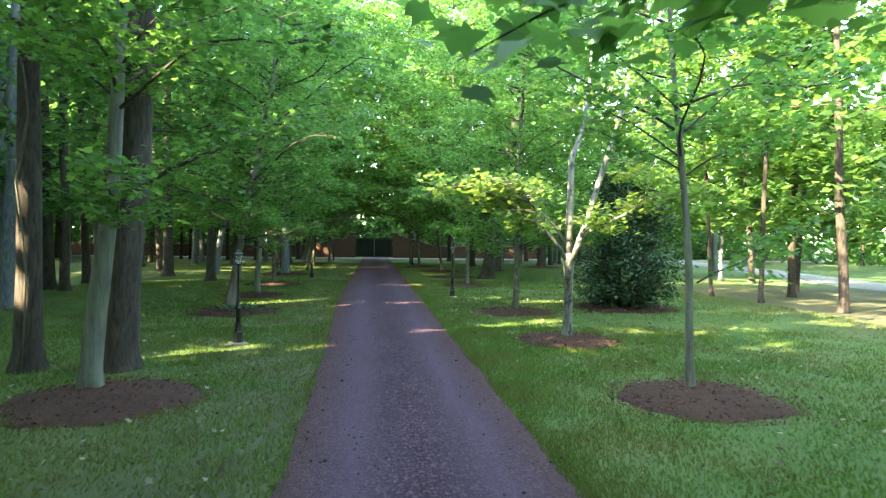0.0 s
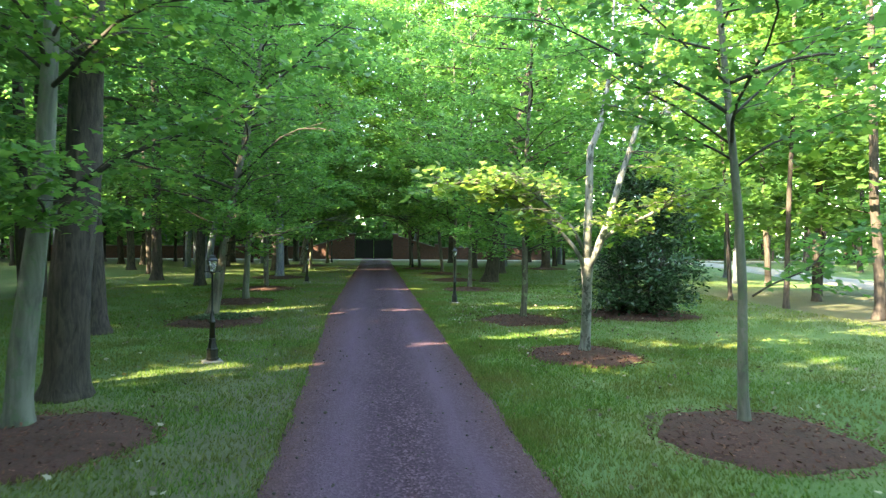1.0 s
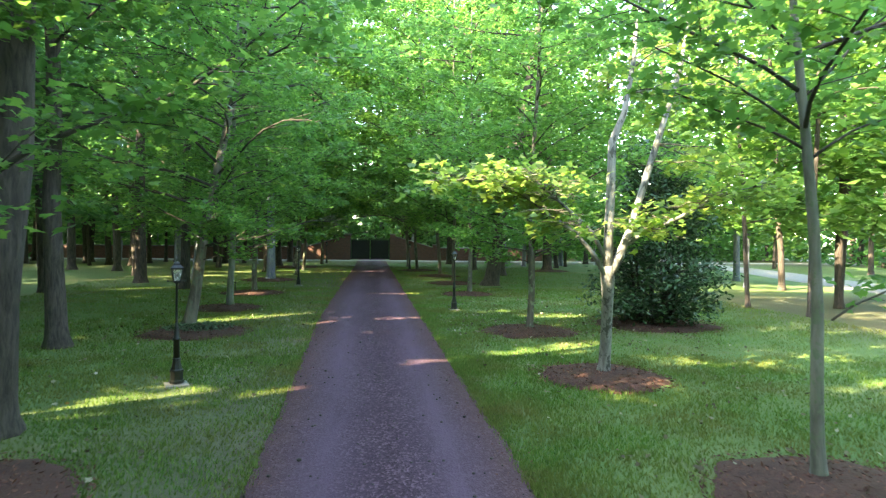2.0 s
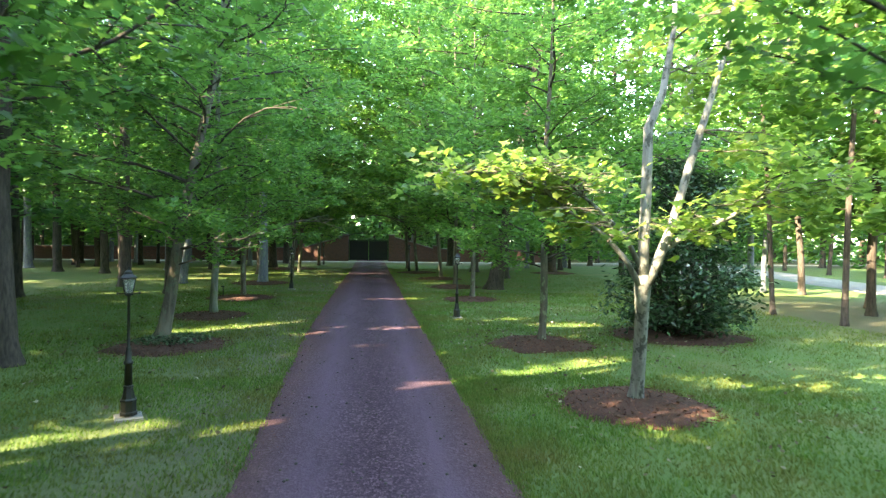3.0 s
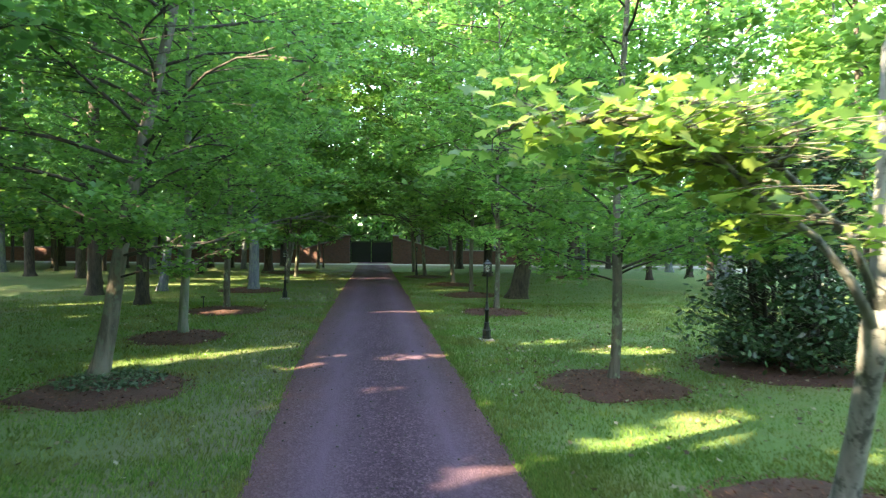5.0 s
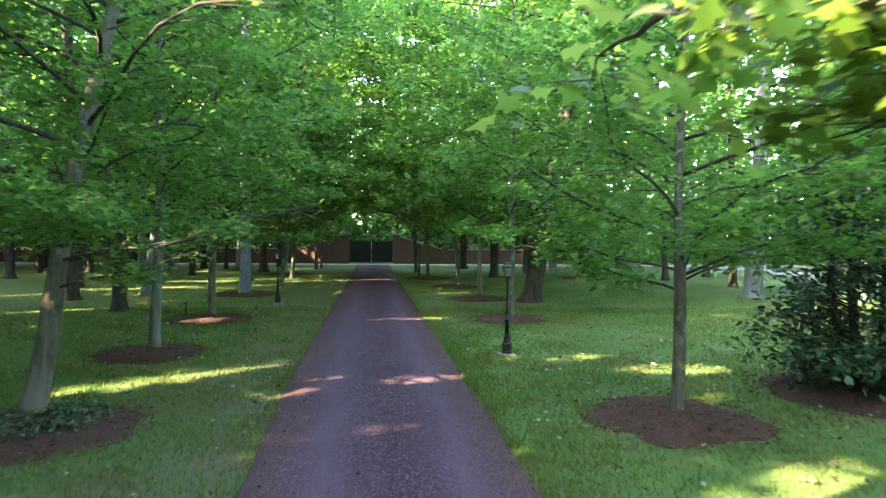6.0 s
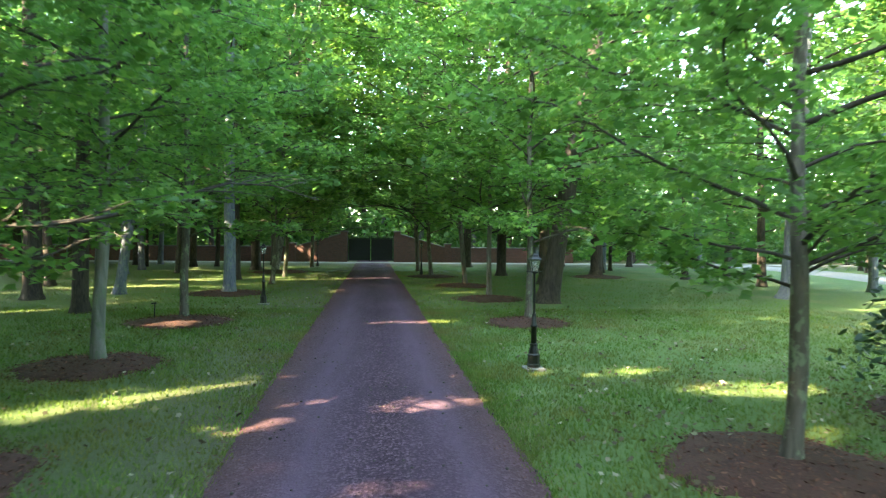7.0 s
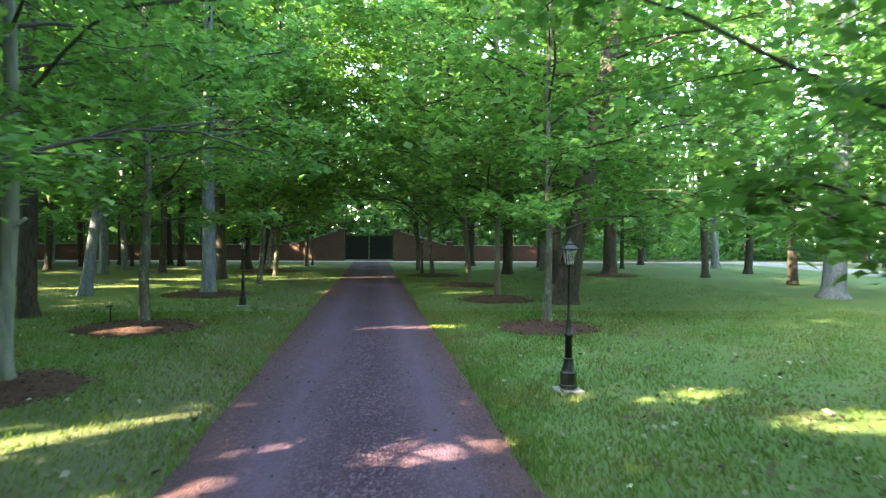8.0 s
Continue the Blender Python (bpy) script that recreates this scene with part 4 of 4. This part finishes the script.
for s, hinge in ((1, -5.8), (-1, -1.25)):
    gate = tagged(new("iron_gate"), "tall closed black iron gate leaf, sheeted, with upright bars", "gate", "driveway gates")
    gate.location = (hinge, GY - 0.4, 0)
    fr = Shape()
    for z in (0.12, 0.9, 2.3):
        fr.box((min(0, s * 2.22), -0.03, z), (max(0, s * 2.22), 0.03, z + 0.08))
    for u in (0.03, 2.19):
        fr.box((s * u - 0.04, -0.04, 0.05), (s * u + 0.04, 0.04, 2.6))
    part("gate_frame", fr.mesh("gate_frame", M_IRON, False), gate)
    part("kick_panel", Shape().box((min(0.1 * s, s * 2.15), -0.012, 0.2), (max(0.1 * s, s * 2.15), 0.012, 2.28)).mesh("kick_panel", M_IRON, False), gate)
    bar = Shape().tube([(0, 0, 0.9), (0, 0, 2.55), (0, 0, 2.68)], [0.018, 0.018, 0.002], 6).mesh("bar", M_IRON)
    for k in range(19):
        part("bar", bar, gate).location = (s * (0.14 + 0.108 * k), 0, 0)

# ---- grass, fallen leaves, stones ----


def grass():
    rng = np.random.default_rng(3)
    def band(n, y0, y1, xr, size):
        y = rng.uniform(y0, y1, n)
        x = 1.1 - 0.0563 * y + 0.0
        left = rng.uniform(0, 1, n) < 0.5
        half = np.where(left, np.interp(y, [6, 12, 17, 24, 40, 60], [1.50, 1.58, 1.74, 1.92, 1.86, 1.70]), 1.53) - 0.12 * rng.uniform(0, 1, n) ** 2
        x = x + np.where(left, -1.0, 1.0) * (half + (xr - half) * rng.uniform(0, 1, n) ** 1.8)
        keep = np.ones(n, dtype=bool)
        for mx, my, mr in RINGS:
            keep &= (x - mx) ** 2 + (y - my) ** 2 > (mr * rng.uniform(0.84, 1.02, n)) ** 2
        clump = np.sin(x * 2.1 + np.sin(y * 1.3)) * np.sin(y * 1.9 + np.sin(x * 1.7))
        keep &= rng.uniform(-1.6, 1, n) < clump + 0.6
        keep &= ~left | (rng.uniform(0, 1, n) < np.interp(1.1 - 0.0563 * y - x, [1.6, 2.2, 4.2], [0.25, 0.5, 1.0]))
        x, y = x[keep], y[keep]
        n = len(x)
        a = rng.uniform(0, 2 * np.pi, n)
        h = size * rng.uniform(0.5, 1.3, n) * (1 + 0.25 * clump[keep])
        w = 0.006 + 0.10 * size * rng.uniform(0.6, 1.2, n)
        lx, ly = rng.normal(0, 0.45, n) * h, rng.normal(0, 0.45, n) * h
        z = np.full(n, -0.015)
        v = np.stack([np.stack([x - w * np.cos(a), y - w * np.sin(a), z], 1), np.stack([x + w * np.cos(a), y + w * np.sin(a), z], 1), np.stack([x + lx, y + ly, z + 0.01 + h], 1)], 1)
        return v.reshape(-1, 3)
    v = np.concatenate([band(190000, 3.0, 17, 12.0, 0.05), band(190000, 15, 36, 15.0, 0.055), band(60000, 34, 60, 16.0, 0.06)])
    tagged(new("grass", mesh_array("grass", v, 3, M_BLADE)), "short green lawn grass blades along the driveway", "grass", kind="stuff")


grass()


def litter():
    rng = np.random.default_rng(14)
    n = 9500
    y = rng.uniform(4, 40, n)
    x = 1.1 - 0.0563 * y + rng.uniform(-9, 9, n)
    dense = np.exp(-((x - 5.5) ** 2 + (y - 22.5) ** 2) / 14)
    keep = (rng.uniform(0, 1, n) < 0.20 + 1.0 * dense) & (np.abs(x - (1.1 - 0.0563 * y)) > 1.95)
    p = np.stack([x, y, np.full(n, 0.05)], 1)[keep]
    tagged(new("fallen_leaves", leaves("fallen_leaves", p, 0.085, MAPLE, M_LITTER, rng, 0.55, 0.0, False, False)), "scattered dry brown and pale fallen leaves on the grass", "leaves", kind="stuff")
    sh = Shape()
    for i in range(700):
        yy = rng.uniform(3.5, 34)
        u = (rng.choice([-1, 1]) * rng.uniform(0, 1) ** 0.6 * 1.6 if i % 2 else rng.normal(0, 0.28))
        r = rng.uniform(0.008, 0.024) * (1.5 if i % 23 == 0 else 1)
        sh.lathe([(r * 0.5, -r * 0.2), (r, 0.2 * r), (r * 0.75, r * 0.8), (r * 0.2, r)], 6, (centre(yy) + u, yy, 0.012), rng.uniform(0, 6))
    tagged(new("loose_stones", sh.mesh("loose_stones", M_TWIG)), "loose dark stones and cones scattered on the driveway", "stones", kind="stuff")


litter()


def verge_litter():
    """Crumbs of bark, leaf and soil where the lawn meets the driveway."""
    rng = np.random.default_rng(19)
    n = 9000
    y = rng.uniform(4, 45, n)
    left = rng.uniform(0, 1, n) < 0.5
    half = np.where(left, -np.interp(y, [6, 12, 17, 24, 40, 60], [1.50, 1.58, 1.74, 1.92, 1.86, 1.70]), 1.53)
    x = 1.1 - 0.0563 * y + half + rng.normal(0, 0.16, n)
    p = np.stack([x, y, np.full(n, 0.018)], 1)
    tagged(new("verge_litter", leaves("verge_litter", p, 0.032, LONG, M_CHIP, rng, 0.5, 0.0, False, False)), "reddish brown crumbs of bark and leaf along the driveway edge", "litter", kind="stuff")


verge_litter()


def ivy(x, y):
    rng = np.random.default_rng(8)
    n = 900
    a, q = rng.uniform(0, 6.28, n), 0.15 + 0.75 * rng.uniform(0, 1, n) ** 0.8
    p = np.stack([q * np.cos(a), q * np.sin(a), 0.1 + 0.12 * rng.uniform(0, 1, n) * (1 - 0.6 * q)], 1)
    top = new("ivy_patch", leaves("ivy_patch", p, 0.09, OVAL, M_IVY, rng, 0.6, 0.1, False, False))
    tagged(top, "low patch of grey-green ivy round a tree foot", "ivy", kind="stuff").location = (x, y, 0)


ivy(-5.0, 20.7)


def vine(pts, r):
    line = [Vector(pts[0])]
    for a, c in zip(pts, pts[1:]):
        line += [Vector(a).lerp(Vector(c), 0.5) + Vector((0.05, -0.06, 0.0)), Vector(c)]
    ob = new("vine", Shape().tube(line, [r] * len(line), 6).mesh("vine", M_BARK_TAN))
    tagged(ob, "bare woody vine hanging on a dark trunk", "vine", "vines on the old trunk")


vine([(-6.30, 11.12, 0.0), (-6.22, 11.13, 1.8), (-6.38, 11.12, 3.4), (-6.18, 11.14, 4.6), (-6.30, 11.13, 5.6)], 0.022)
vine([(-6.30, 11.13, 5.5), (-6.05, 11.05, 5.75), (-5.78, 11.0, 5.45)], 0.016)
vine([(-6.40, 11.13, 4.3), (-6.58, 11.05, 4.75), (-6.42, 11.12, 5.3)], 0.014)
